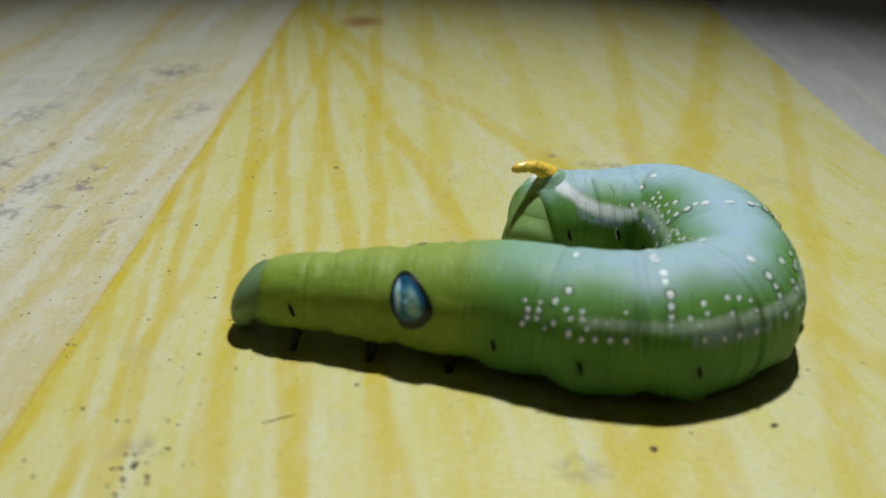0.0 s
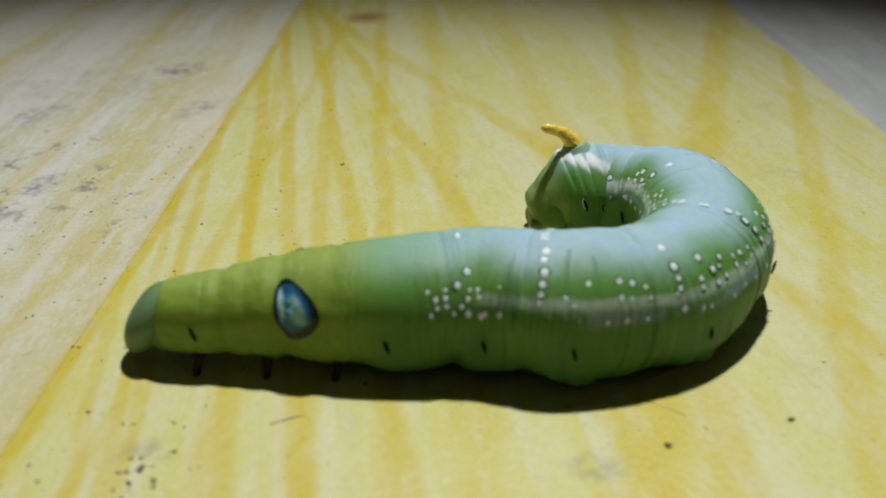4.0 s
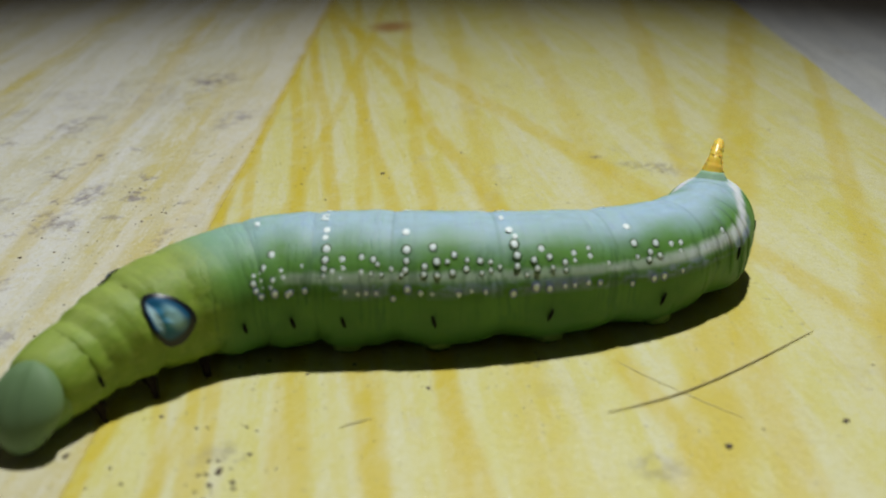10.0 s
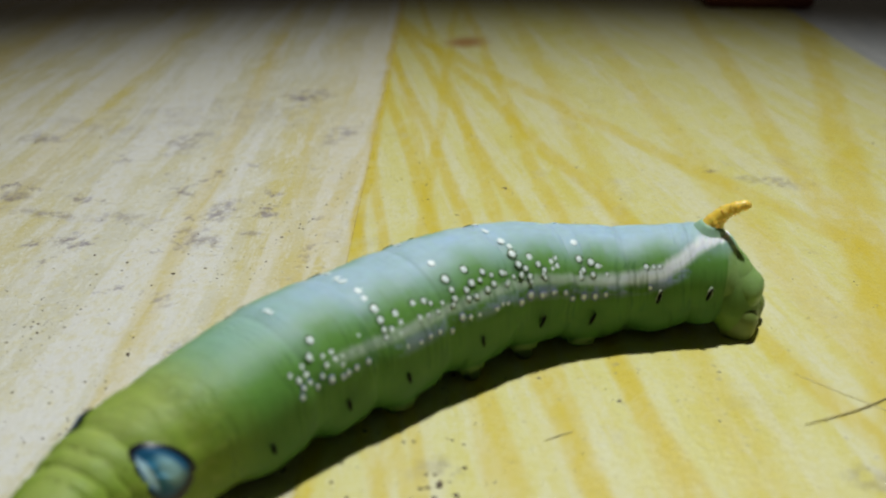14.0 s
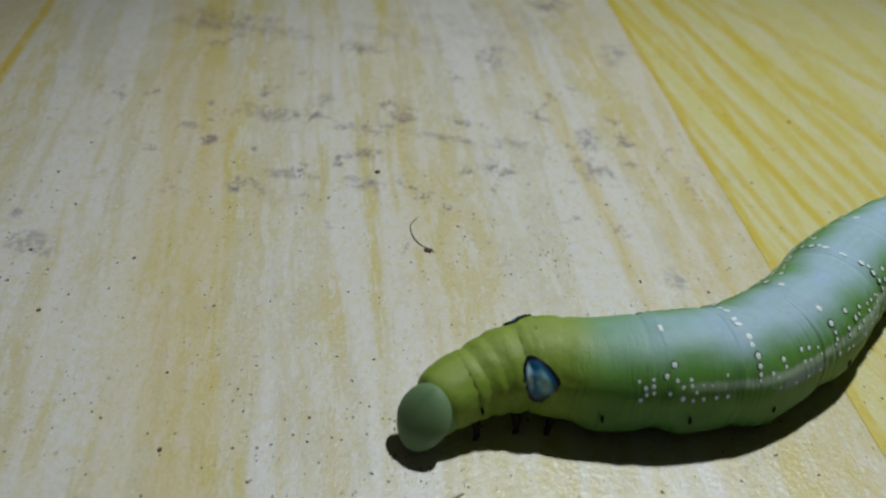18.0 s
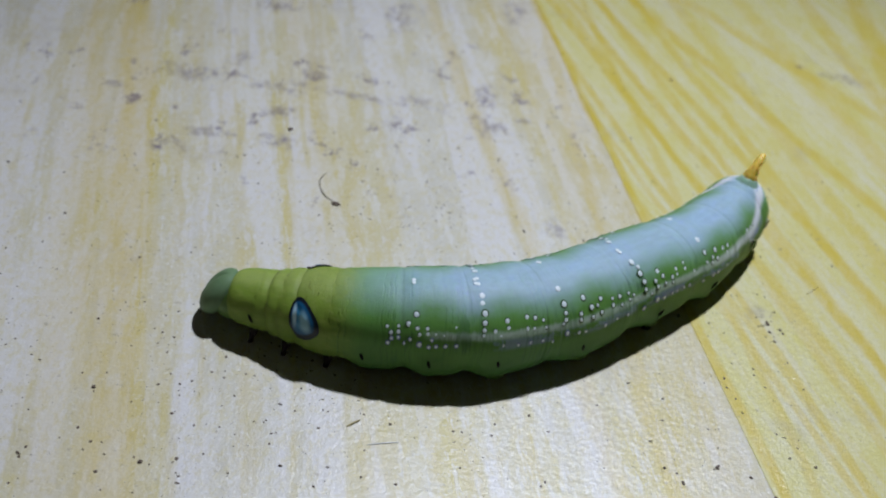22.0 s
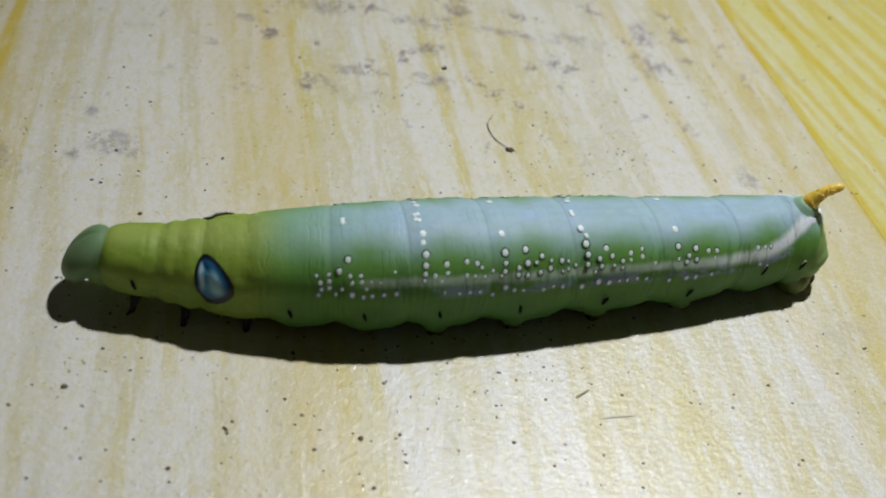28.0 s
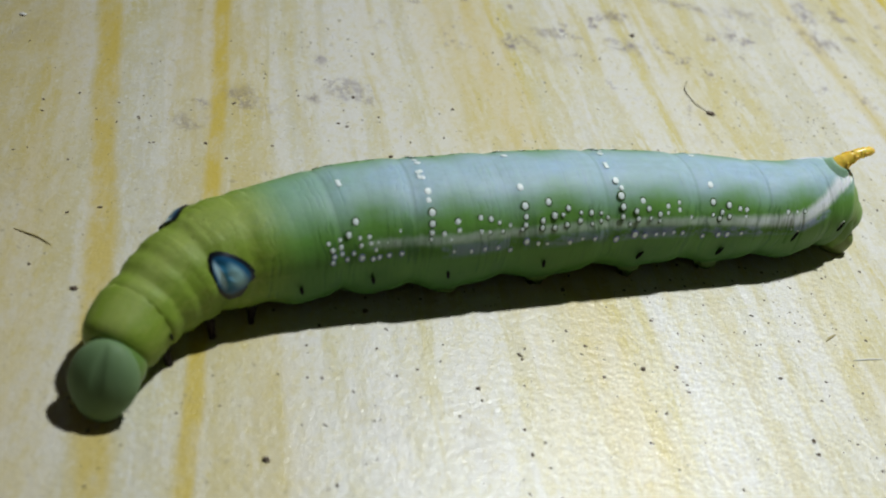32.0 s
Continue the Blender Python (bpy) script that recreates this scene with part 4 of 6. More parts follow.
# ---- what moves ----
def motions():
    """The stations of the spine first; then each fold of skin rides on the curve through them."""
    station = [new("spine_station") for k in range(12)]
    walk(station[0], [  # head
        (0, pose(0.0430, 0.0288, 0.0037)), (0.5, pose(0.0442, 0.0263, 0.0037)), (1, pose(0.0458, 0.0217, 0.0036)), (1.5, pose(0.0471, 0.0204, 0.0037)), (2, pose(0.0471, 0.0186, 0.0035)),
        (2.5, pose(0.0453, 0.0200, 0.0037)), (3, pose(0.0410, 0.0186, 0.0037)), (3.5, pose(0.0363, 0.0208, 0.0038)), (4, pose(0.0362, 0.0223, 0.0038)), (4.5, pose(0.0360, 0.0232, 0.0038)),
        (5, pose(0.0354, 0.0236, 0.0038)), (5.5, pose(0.0333, 0.0234, 0.0038)), (6, pose(0.0327, 0.0231, 0.0037)), (6.5, pose(0.0323, 0.0225, 0.0038)), (7, pose(0.0338, 0.0191, 0.0037)),
        (7.5, pose(0.0333, 0.0160, 0.0038)), (8, pose(0.0320, 0.0119, 0.0037)), (8.5, pose(0.0292, 0.0115, 0.0039)), (9, pose(0.0274, 0.0113, 0.0036)), (9.5, pose(0.0253, 0.0100, 0.0038)),
        (10, pose(0.0282, 0.0079, 0.0037)), (10.5, pose(0.0276, 0.0044, 0.0039)), (11, pose(0.0324, 0.0032, 0.0036)), (11.5, pose(0.0263, -0.0008, 0.0038)), (12, pose(0.0259, -0.0030, 0.0035)),
        (12.5, pose(0.0237, -0.0025, 0.0039)), (13, pose(0.0229, -0.0079, 0.0039)), (13.5, pose(0.0202, -0.0118, 0.0040)), (14, pose(0.0230, -0.0098, 0.0042)), (14.5, pose(0.0202, -0.0092, 0.0050)),
        (15, pose(0.0133, -0.0101, 0.0056)), (15.5, pose(0.0080, -0.0092, 0.0064)), (16, pose(0.0039, -0.0080, 0.0072)), (16.5, pose(0.0017, -0.0063, 0.0078)), (17, pose(-0.0019, -0.0082, 0.0079)),
        (17.5, pose(-0.0065, -0.0109, 0.0059)), (18, pose(-0.0106, -0.0119, 0.0038)), (18.5, pose(-0.0173, -0.0098, 0.0039)), (19, pose(-0.0193, -0.0073, 0.0039)), (19.5, pose(-0.0234, -0.0046, 0.0039)),
        (20, pose(-0.0230, -0.0010, 0.0039)), (20.5, pose(-0.0250, -0.0035, 0.0038)), (21, pose(-0.0244, -0.0048, 0.0037)), (21.5, pose(-0.0240, -0.0050, 0.0037)), (22, pose(-0.0241, -0.0044, 0.0038)),
        (22.5, pose(-0.0247, -0.0046, 0.0037)), (23, pose(-0.0247, -0.0045, 0.0037)), (23.5, pose(-0.0246, -0.0075, 0.0036)), (24, pose(-0.0255, -0.0134, 0.0033)), (24.5, pose(-0.0319, -0.0129, 0.0036)),
        (25, pose(-0.0342, -0.0129, 0.0036)), (25.5, pose(-0.0376, -0.0137, 0.0037)), (26, pose(-0.0419, -0.0142, 0.0038)), (26.5, pose(-0.0443, -0.0183, 0.0038)), (27, pose(-0.0467, -0.0166, 0.0043)),
        (27.5, pose(-0.0503, -0.0152, 0.0046)), (28, pose(-0.0544, -0.0137, 0.0049)), (28.5, pose(-0.0569, -0.0122, 0.0050)), (29, pose(-0.0614, -0.0171, 0.0045)), (29.5, pose(-0.0650, -0.0230, 0.0038)),
        (30, pose(-0.0655, -0.0296, 0.0035)), (30.5, pose(-0.0699, -0.0301, 0.0036)), (31, pose(-0.0727, -0.0307, 0.0036)), (31.5, pose(-0.0723, -0.0346, 0.0035)), (32, pose(-0.0714, -0.0409, 0.0033)),
    ])
    walk(station[1], [  # t1
        (0, pose(0.0475, 0.0292, 0.0043)), (0.5, pose(0.0480, 0.0284, 0.0044)), (1, pose(0.0499, 0.0247, 0.0042)), (1.5, pose(0.0502, 0.0236, 0.0042)), (2, pose(0.0495, 0.0232, 0.0044)),
        (2.5, pose(0.0479, 0.0236, 0.0042)), (3, pose(0.0438, 0.0218, 0.0042)), (3.5, pose(0.0402, 0.0219, 0.0043)), (4, pose(0.0403, 0.0234, 0.0042)), (4.5, pose(0.0402, 0.0243, 0.0042)),
        (5, pose(0.0396, 0.0251, 0.0043)), (5.5, pose(0.0373, 0.0255, 0.0045)), (6, pose(0.0364, 0.0260, 0.0046)), (6.5, pose(0.0353, 0.0255, 0.0044)), (7, pose(0.0351, 0.0232, 0.0043)),
        (7.5, pose(0.0342, 0.0202, 0.0044)), (8, pose(0.0318, 0.0167, 0.0043)), (8.5, pose(0.0307, 0.0156, 0.0041)), (9, pose(0.0296, 0.0156, 0.0042)), (9.5, pose(0.0286, 0.0151, 0.0040)),
        (10, pose(0.0285, 0.0125, 0.0040)), (10.5, pose(0.0285, 0.0093, 0.0042)), (11, pose(0.0295, 0.0078, 0.0044)), (11.5, pose(0.0271, 0.0050, 0.0039)), (12, pose(0.0249, 0.0024, 0.0040)),
        (12.5, pose(0.0252, 0.0028, 0.0043)), (13, pose(0.0231, -0.0033, 0.0043)), (13.5, pose(0.0214, -0.0067, 0.0044)), (14, pose(0.0225, -0.0061, 0.0045)), (14.5, pose(0.0205, -0.0057, 0.0052)),
        (15, pose(0.0156, -0.0059, 0.0058)), (15.5, pose(0.0112, -0.0054, 0.0065)), (16, pose(0.0078, -0.0049, 0.0071)), (16.5, pose(0.0046, -0.0042, 0.0078)), (17, pose(0.0023, -0.0057, 0.0078)),
        (17.5, pose(-0.0019, -0.0084, 0.0061)), (18, pose(-0.0077, -0.0080, 0.0044)), (18.5, pose(-0.0126, -0.0082, 0.0043)), (19, pose(-0.0150, -0.0075, 0.0043)), (19.5, pose(-0.0175, -0.0050, 0.0045)),
        (20, pose(-0.0191, -0.0031, 0.0045)), (20.5, pose(-0.0197, -0.0043, 0.0044)), (21, pose(-0.0197, -0.0051, 0.0044)), (21.5, pose(-0.0190, -0.0052, 0.0043)), (22, pose(-0.0191, -0.0051, 0.0043)),
        (22.5, pose(-0.0196, -0.0050, 0.0043)), (23, pose(-0.0197, -0.0052, 0.0042)), (23.5, pose(-0.0199, -0.0066, 0.0043)), (24, pose(-0.0227, -0.0095, 0.0045)), (24.5, pose(-0.0265, -0.0104, 0.0043)),
        (25, pose(-0.0291, -0.0106, 0.0044)), (25.5, pose(-0.0322, -0.0109, 0.0042)), (26, pose(-0.0380, -0.0125, 0.0042)), (26.5, pose(-0.0408, -0.0150, 0.0044)), (27, pose(-0.0418, -0.0148, 0.0046)),
        (27.5, pose(-0.0453, -0.0141, 0.0047)), (28, pose(-0.0493, -0.0133, 0.0049)), (28.5, pose(-0.0545, -0.0141, 0.0055)), (29, pose(-0.0567, -0.0172, 0.0047)), (29.5, pose(-0.0603, -0.0207, 0.0044)),
        (30, pose(-0.0637, -0.0251, 0.0043)), (30.5, pose(-0.0656, -0.0262, 0.0041)), (31, pose(-0.0690, -0.0273, 0.0041)), (31.5, pose(-0.0690, -0.0302, 0.0041)), (32, pose(-0.0708, -0.0351, 0.0041)),
    ])
    walk(station[2], [  # t3
        (0, pose(0.0574, 0.0304, 0.0047)), (0.5, pose(0.0568, 0.0297, 0.0048)), (1, pose(0.0579, 0.0280, 0.0048)), (1.5, pose(0.0574, 0.0271, 0.0048)), (2, pose(0.0572, 0.0276, 0.0048)),
        (2.5, pose(0.0548, 0.0288, 0.0049)), (3, pose(0.0507, 0.0266, 0.0048)), (3.5, pose(0.0490, 0.0263, 0.0048)), (4, pose(0.0482, 0.0259, 0.0048)), (4.5, pose(0.0482, 0.0260, 0.0048)),
        (5, pose(0.0478, 0.0268, 0.0048)), (5.5, pose(0.0473, 0.0278, 0.0046)), (6, pose(0.0463, 0.0282, 0.0046)), (6.5, pose(0.0440, 0.0283, 0.0046)), (7, pose(0.0405, 0.0275, 0.0046)),
        (7.5, pose(0.0374, 0.0260, 0.0046)), (8, pose(0.0360, 0.0240, 0.0049)), (8.5, pose(0.0361, 0.0230, 0.0050)), (9, pose(0.0359, 0.0228, 0.0052)), (9.5, pose(0.0335, 0.0225, 0.0051)),
        (10, pose(0.0312, 0.0196, 0.0050)), (10.5, pose(0.0301, 0.0156, 0.0050)), (11, pose(0.0293, 0.0142, 0.0049)), (11.5, pose(0.0288, 0.0132, 0.0051)), (12, pose(0.0281, 0.0123, 0.0054)),
        (12.5, pose(0.0273, 0.0095, 0.0048)), (13, pose(0.0244, 0.0028, 0.0048)), (13.5, pose(0.0233, 0.0001, 0.0046)), (14, pose(0.0235, -0.0003, 0.0045)), (14.5, pose(0.0220, -0.0004, 0.0046)),
        (15, pose(0.0188, -0.0003, 0.0050)), (15.5, pose(0.0155, -0.0004, 0.0052)), (16, pose(0.0128, -0.0007, 0.0053)), (16.5, pose(0.0093, -0.0015, 0.0057)), (17, pose(0.0079, -0.0029, 0.0056)),
        (17.5, pose(0.0041, -0.0052, 0.0051)), (18, pose(-0.0015, -0.0040, 0.0054)), (18.5, pose(-0.0036, -0.0055, 0.0051)), (19, pose(-0.0049, -0.0057, 0.0050)), (19.5, pose(-0.0091, -0.0055, 0.0047)),
        (20, pose(-0.0117, -0.0048, 0.0047)), (20.5, pose(-0.0127, -0.0052, 0.0047)), (21, pose(-0.0132, -0.0055, 0.0048)), (21.5, pose(-0.0130, -0.0056, 0.0048)), (22, pose(-0.0130, -0.0057, 0.0048)),
        (22.5, pose(-0.0133, -0.0055, 0.0048)), (23, pose(-0.0135, -0.0055, 0.0048)), (23.5, pose(-0.0141, -0.0057, 0.0050)), (24, pose(-0.0168, -0.0064, 0.0052)), (24.5, pose(-0.0185, -0.0072, 0.0052)),
        (25, pose(-0.0194, -0.0070, 0.0053)), (25.5, pose(-0.0244, -0.0068, 0.0051)), (26, pose(-0.0306, -0.0089, 0.0052)), (26.5, pose(-0.0333, -0.0108, 0.0051)), (27, pose(-0.0350, -0.0123, 0.0048)),
        (27.5, pose(-0.0384, -0.0123, 0.0048)), (28, pose(-0.0423, -0.0123, 0.0048)), (28.5, pose(-0.0462, -0.0142, 0.0048)), (29, pose(-0.0492, -0.0157, 0.0047)), (29.5, pose(-0.0542, -0.0178, 0.0050)),
        (30, pose(-0.0577, -0.0199, 0.0051)), (30.5, pose(-0.0595, -0.0208, 0.0051)), (31, pose(-0.0627, -0.0222, 0.0050)), (31.5, pose(-0.0647, -0.0243, 0.0050)), (32, pose(-0.0670, -0.0279, 0.0052)),
    ])
    walk(station[3], [  # a1
        (0, pose(0.0647, 0.0309, 0.0050)), (0.5, pose(0.0645, 0.0310, 0.0050)), (1, pose(0.0642, 0.0299, 0.0050)), (1.5, pose(0.0641, 0.0293, 0.0050)), (2, pose(0.0637, 0.0285, 0.0049)),
        (2.5, pose(0.0611, 0.0295, 0.0051)), (3, pose(0.0560, 0.0288, 0.0049)), (3.5, pose(0.0552, 0.0285, 0.0050)), (4, pose(0.0548, 0.0275, 0.0051)), (4.5, pose(0.0548, 0.0272, 0.0051)),
        (5, pose(0.0547, 0.0280, 0.0051)), (5.5, pose(0.0543, 0.0290, 0.0050)), (6, pose(0.0535, 0.0291, 0.0050)), (6.5, pose(0.0501, 0.0294, 0.0050)), (7, pose(0.0458, 0.0295, 0.0050)),
        (7.5, pose(0.0439, 0.0274, 0.0049)), (8, pose(0.0421, 0.0275, 0.0050)), (8.5, pose(0.0422, 0.0267, 0.0050)), (9, pose(0.0415, 0.0272, 0.0051)), (9.5, pose(0.0379, 0.0279, 0.0053)),
        (10, pose(0.0348, 0.0251, 0.0051)), (10.5, pose(0.0337, 0.0208, 0.0050)), (11, pose(0.0331, 0.0205, 0.0051)), (11.5, pose(0.0325, 0.0203, 0.0052)), (12, pose(0.0317, 0.0198, 0.0053)),
        (12.5, pose(0.0297, 0.0156, 0.0052)), (13, pose(0.0274, 0.0088, 0.0048)), (13.5, pose(0.0261, 0.0074, 0.0050)), (14, pose(0.0269, 0.0070, 0.0052)), (14.5, pose(0.0252, 0.0061, 0.0050)),
        (15, pose(0.0225, 0.0055, 0.0051)), (15.5, pose(0.0200, 0.0046, 0.0051)), (16, pose(0.0179, 0.0035, 0.0051)), (16.5, pose(0.0157, 0.0009, 0.0051)), (17, pose(0.0137, -0.0009, 0.0051)),
        (17.5, pose(0.0101, -0.0019, 0.0051)), (18, pose(0.0053, -0.0030, 0.0051)), (18.5, pose(0.0040, -0.0042, 0.0051)), (19, pose(0.0022, -0.0046, 0.0051)), (19.5, pose(-0.0033, -0.0053, 0.0051)),
        (20, pose(-0.0058, -0.0058, 0.0051)), (20.5, pose(-0.0065, -0.0058, 0.0051)), (21, pose(-0.0069, -0.0058, 0.0051)), (21.5, pose(-0.0069, -0.0057, 0.0052)), (22, pose(-0.0069, -0.0059, 0.0051)),
        (22.5, pose(-0.0072, -0.0056, 0.0051)), (23, pose(-0.0074, -0.0057, 0.0051)), (23.5, pose(-0.0079, -0.0057, 0.0051)), (24, pose(-0.0098, -0.0059, 0.0051)), (24.5, pose(-0.0109, -0.0065, 0.0051)),
        (25, pose(-0.0121, -0.0063, 0.0051)), (25.5, pose(-0.0181, -0.0055, 0.0051)), (26, pose(-0.0236, -0.0080, 0.0051)), (26.5, pose(-0.0257, -0.0089, 0.0051)), (27, pose(-0.0283, -0.0102, 0.0051)),
        (27.5, pose(-0.0319, -0.0106, 0.0051)), (28, pose(-0.0357, -0.0112, 0.0051)), (28.5, pose(-0.0395, -0.0130, 0.0051)), (29, pose(-0.0432, -0.0138, 0.0050)), (29.5, pose(-0.0479, -0.0161, 0.0050)),
        (30, pose(-0.0507, -0.0170, 0.0051)), (30.5, pose(-0.0522, -0.0179, 0.0051)), (31, pose(-0.0568, -0.0190, 0.0051)), (31.5, pose(-0.0593, -0.0207, 0.0052)), (32, pose(-0.0614, -0.0236, 0.0051)),
    ])
    walk(station[4], [  # a2
        (0, pose(0.0717, 0.0304, 0.0049)), (0.5, pose(0.0717, 0.0309, 0.0050)), (1, pose(0.0711, 0.0304, 0.0049)), (1.5, pose(0.0710, 0.0297, 0.0048)), (2, pose(0.0692, 0.0294, 0.0050)),
        (2.5, pose(0.0671, 0.0298, 0.0054)), (3, pose(0.0621, 0.0305, 0.0050)), (3.5, pose(0.0621, 0.0298, 0.0049)), (4, pose(0.0620, 0.0300, 0.0053)), (4.5, pose(0.0619, 0.0301, 0.0053)),
        (5, pose(0.0618, 0.0303, 0.0053)), (5.5, pose(0.0617, 0.0305, 0.0049)), (6, pose(0.0604, 0.0306, 0.0048)), (6.5, pose(0.0551, 0.0313, 0.0051)), (7, pose(0.0509, 0.0313, 0.0051)),
        (7.5, pose(0.0493, 0.0296, 0.0049)), (8, pose(0.0486, 0.0302, 0.0051)), (8.5, pose(0.0486, 0.0297, 0.0051)), (9, pose(0.0476, 0.0303, 0.0052)), (9.5, pose(0.0425, 0.0310, 0.0054)),
        (10, pose(0.0393, 0.0287, 0.0053)), (10.5, pose(0.0385, 0.0257, 0.0051)), (11, pose(0.0381, 0.0256, 0.0053)), (11.5, pose(0.0372, 0.0256, 0.0054)), (12, pose(0.0356, 0.0251, 0.0053)),
        (12.5, pose(0.0321, 0.0206, 0.0055)), (13, pose(0.0305, 0.0151, 0.0053)), (13.5, pose(0.0299, 0.0146, 0.0055)), (14, pose(0.0299, 0.0135, 0.0056)), (14.5, pose(0.0281, 0.0124, 0.0055)),
        (15, pose(0.0264, 0.0109, 0.0055)), (15.5, pose(0.0248, 0.0094, 0.0055)), (16, pose(0.0231, 0.0077, 0.0055)), (16.5, pose(0.0222, 0.0041, 0.0053)), (17, pose(0.0195, 0.0016, 0.0053)),
        (17.5, pose(0.0160, 0.0014, 0.0055)), (18, pose(0.0126, -0.0012, 0.0055)), (18.5, pose(0.0114, -0.0022, 0.0055)), (19, pose(0.0085, -0.0033, 0.0055)), (19.5, pose(0.0024, -0.0043, 0.0057)),
        (20, pose(0.0003, -0.0055, 0.0056)), (20.5, pose(-0.0000, -0.0055, 0.0056)), (21, pose(-0.0001, -0.0054, 0.0055)), (21.5, pose(-0.0002, -0.0054, 0.0055)), (22, pose(-0.0003, -0.0054, 0.0056)),
        (22.5, pose(-0.0005, -0.0052, 0.0056)), (23, pose(-0.0007, -0.0051, 0.0056)), (23.5, pose(-0.0011, -0.0051, 0.0056)), (24, pose(-0.0023, -0.0052, 0.0055)), (24.5, pose(-0.0033, -0.0058, 0.0054)),
        (25, pose(-0.0058, -0.0054, 0.0054)), (25.5, pose(-0.0124, -0.0050, 0.0057)), (26, pose(-0.0165, -0.0066, 0.0056)), (26.5, pose(-0.0183, -0.0073, 0.0055)), (27, pose(-0.0219, -0.0082, 0.0055)),
        (27.5, pose(-0.0256, -0.0091, 0.0056)), (28, pose(-0.0292, -0.0100, 0.0056)), (28.5, pose(-0.0328, -0.0109, 0.0056)), (29, pose(-0.0375, -0.0115, 0.0057)), (29.5, pose(-0.0416, -0.0139, 0.0054)),
        (30, pose(-0.0432, -0.0146, 0.0055)), (30.5, pose(-0.0455, -0.0156, 0.0055)), (31, pose(-0.0513, -0.0166, 0.0057)), (31.5, pose(-0.0537, -0.0184, 0.0054)), (32, pose(-0.0552, -0.0200, 0.0054)),
    ])
    walk(station[5], [  # a3
        (0, pose(0.0777, 0.0317, 0.0050)), (0.5, pose(0.0779, 0.0323, 0.0050)), (1, pose(0.0777, 0.0321, 0.0050)), (1.5, pose(0.0769, 0.0318, 0.0050)), (2, pose(0.0749, 0.0320, 0.0051)),
        (2.5, pose(0.0730, 0.0321, 0.0055)), (3, pose(0.0689, 0.0315, 0.0051)), (3.5, pose(0.0691, 0.0302, 0.0051)), (4, pose(0.0688, 0.0305, 0.0055)), (4.5, pose(0.0686, 0.0308, 0.0055)),
        (5, pose(0.0683, 0.0311, 0.0055)), (5.5, pose(0.0681, 0.0314, 0.0051)), (6, pose(0.0661, 0.0312, 0.0052)), (6.5, pose(0.0608, 0.0318, 0.0055)), (7, pose(0.0575, 0.0314, 0.0053)),
        (7.5, pose(0.0563, 0.0309, 0.0052)), (8, pose(0.0558, 0.0316, 0.0053)), (8.5, pose(0.0556, 0.0313, 0.0051)), (9, pose(0.0539, 0.0320, 0.0050)), (9.5, pose(0.0481, 0.0324, 0.0053)),
        (10, pose(0.0448, 0.0306, 0.0053)), (10.5, pose(0.0443, 0.0291, 0.0052)), (11, pose(0.0443, 0.0288, 0.0053)), (11.5, pose(0.0429, 0.0293, 0.0053)), (12, pose(0.0403, 0.0290, 0.0053)),
        (12.5, pose(0.0363, 0.0251, 0.0055)), (13, pose(0.0348, 0.0211, 0.0056)), (13.5, pose(0.0343, 0.0205, 0.0056)), (14, pose(0.0334, 0.0191, 0.0055)), (14.5, pose(0.0314, 0.0182, 0.0057)),
        (15, pose(0.0308, 0.0162, 0.0056)), (15.5, pose(0.0296, 0.0144, 0.0056)), (16, pose(0.0282, 0.0125, 0.0056)), (16.5, pose(0.0276, 0.0093, 0.0054)), (17, pose(0.0250, 0.0061, 0.0055)),
        (17.5, pose(0.0221, 0.0054, 0.0056)), (18, pose(0.0197, 0.0021, 0.0052)), (18.5, pose(0.0181, 0.0008, 0.0054)), (19, pose(0.0139, -0.0009, 0.0055)), (19.5, pose(0.0087, -0.0030, 0.0056)),
        (20, pose(0.0067, -0.0040, 0.0056)), (20.5, pose(0.0063, -0.0041, 0.0055)), (21, pose(0.0063, -0.0040, 0.0056)), (21.5, pose(0.0063, -0.0039, 0.0055)), (22, pose(0.0062, -0.0039, 0.0056)),
        (22.5, pose(0.0062, -0.0039, 0.0055)), (23, pose(0.0060, -0.0038, 0.0056)), (23.5, pose(0.0059, -0.0036, 0.0056)), (24, pose(0.0054, -0.0037, 0.0056)), (24.5, pose(0.0041, -0.0043, 0.0056)),
        (25, pose(0.0004, -0.0041, 0.0057)), (25.5, pose(-0.0058, -0.0046, 0.0058)), (26, pose(-0.0089, -0.0055, 0.0057)), (26.5, pose(-0.0109, -0.0061, 0.0057)), (27, pose(-0.0148, -0.0069, 0.0057)),
        (27.5, pose(-0.0187, -0.0076, 0.0058)), (28, pose(-0.0226, -0.0083, 0.0058)), (28.5, pose(-0.0265, -0.0091, 0.0057)), (29, pose(-0.0316, -0.0101, 0.0059)), (29.5, pose(-0.0345, -0.0120, 0.0056)),
        (30, pose(-0.0356, -0.0125, 0.0056)), (30.5, pose(-0.0395, -0.0137, 0.0056)), (31, pose(-0.0455, -0.0150, 0.0057)), (31.5, pose(-0.0475, -0.0165, 0.0055)), (32, pose(-0.0480, -0.0172, 0.0055)),
    ])
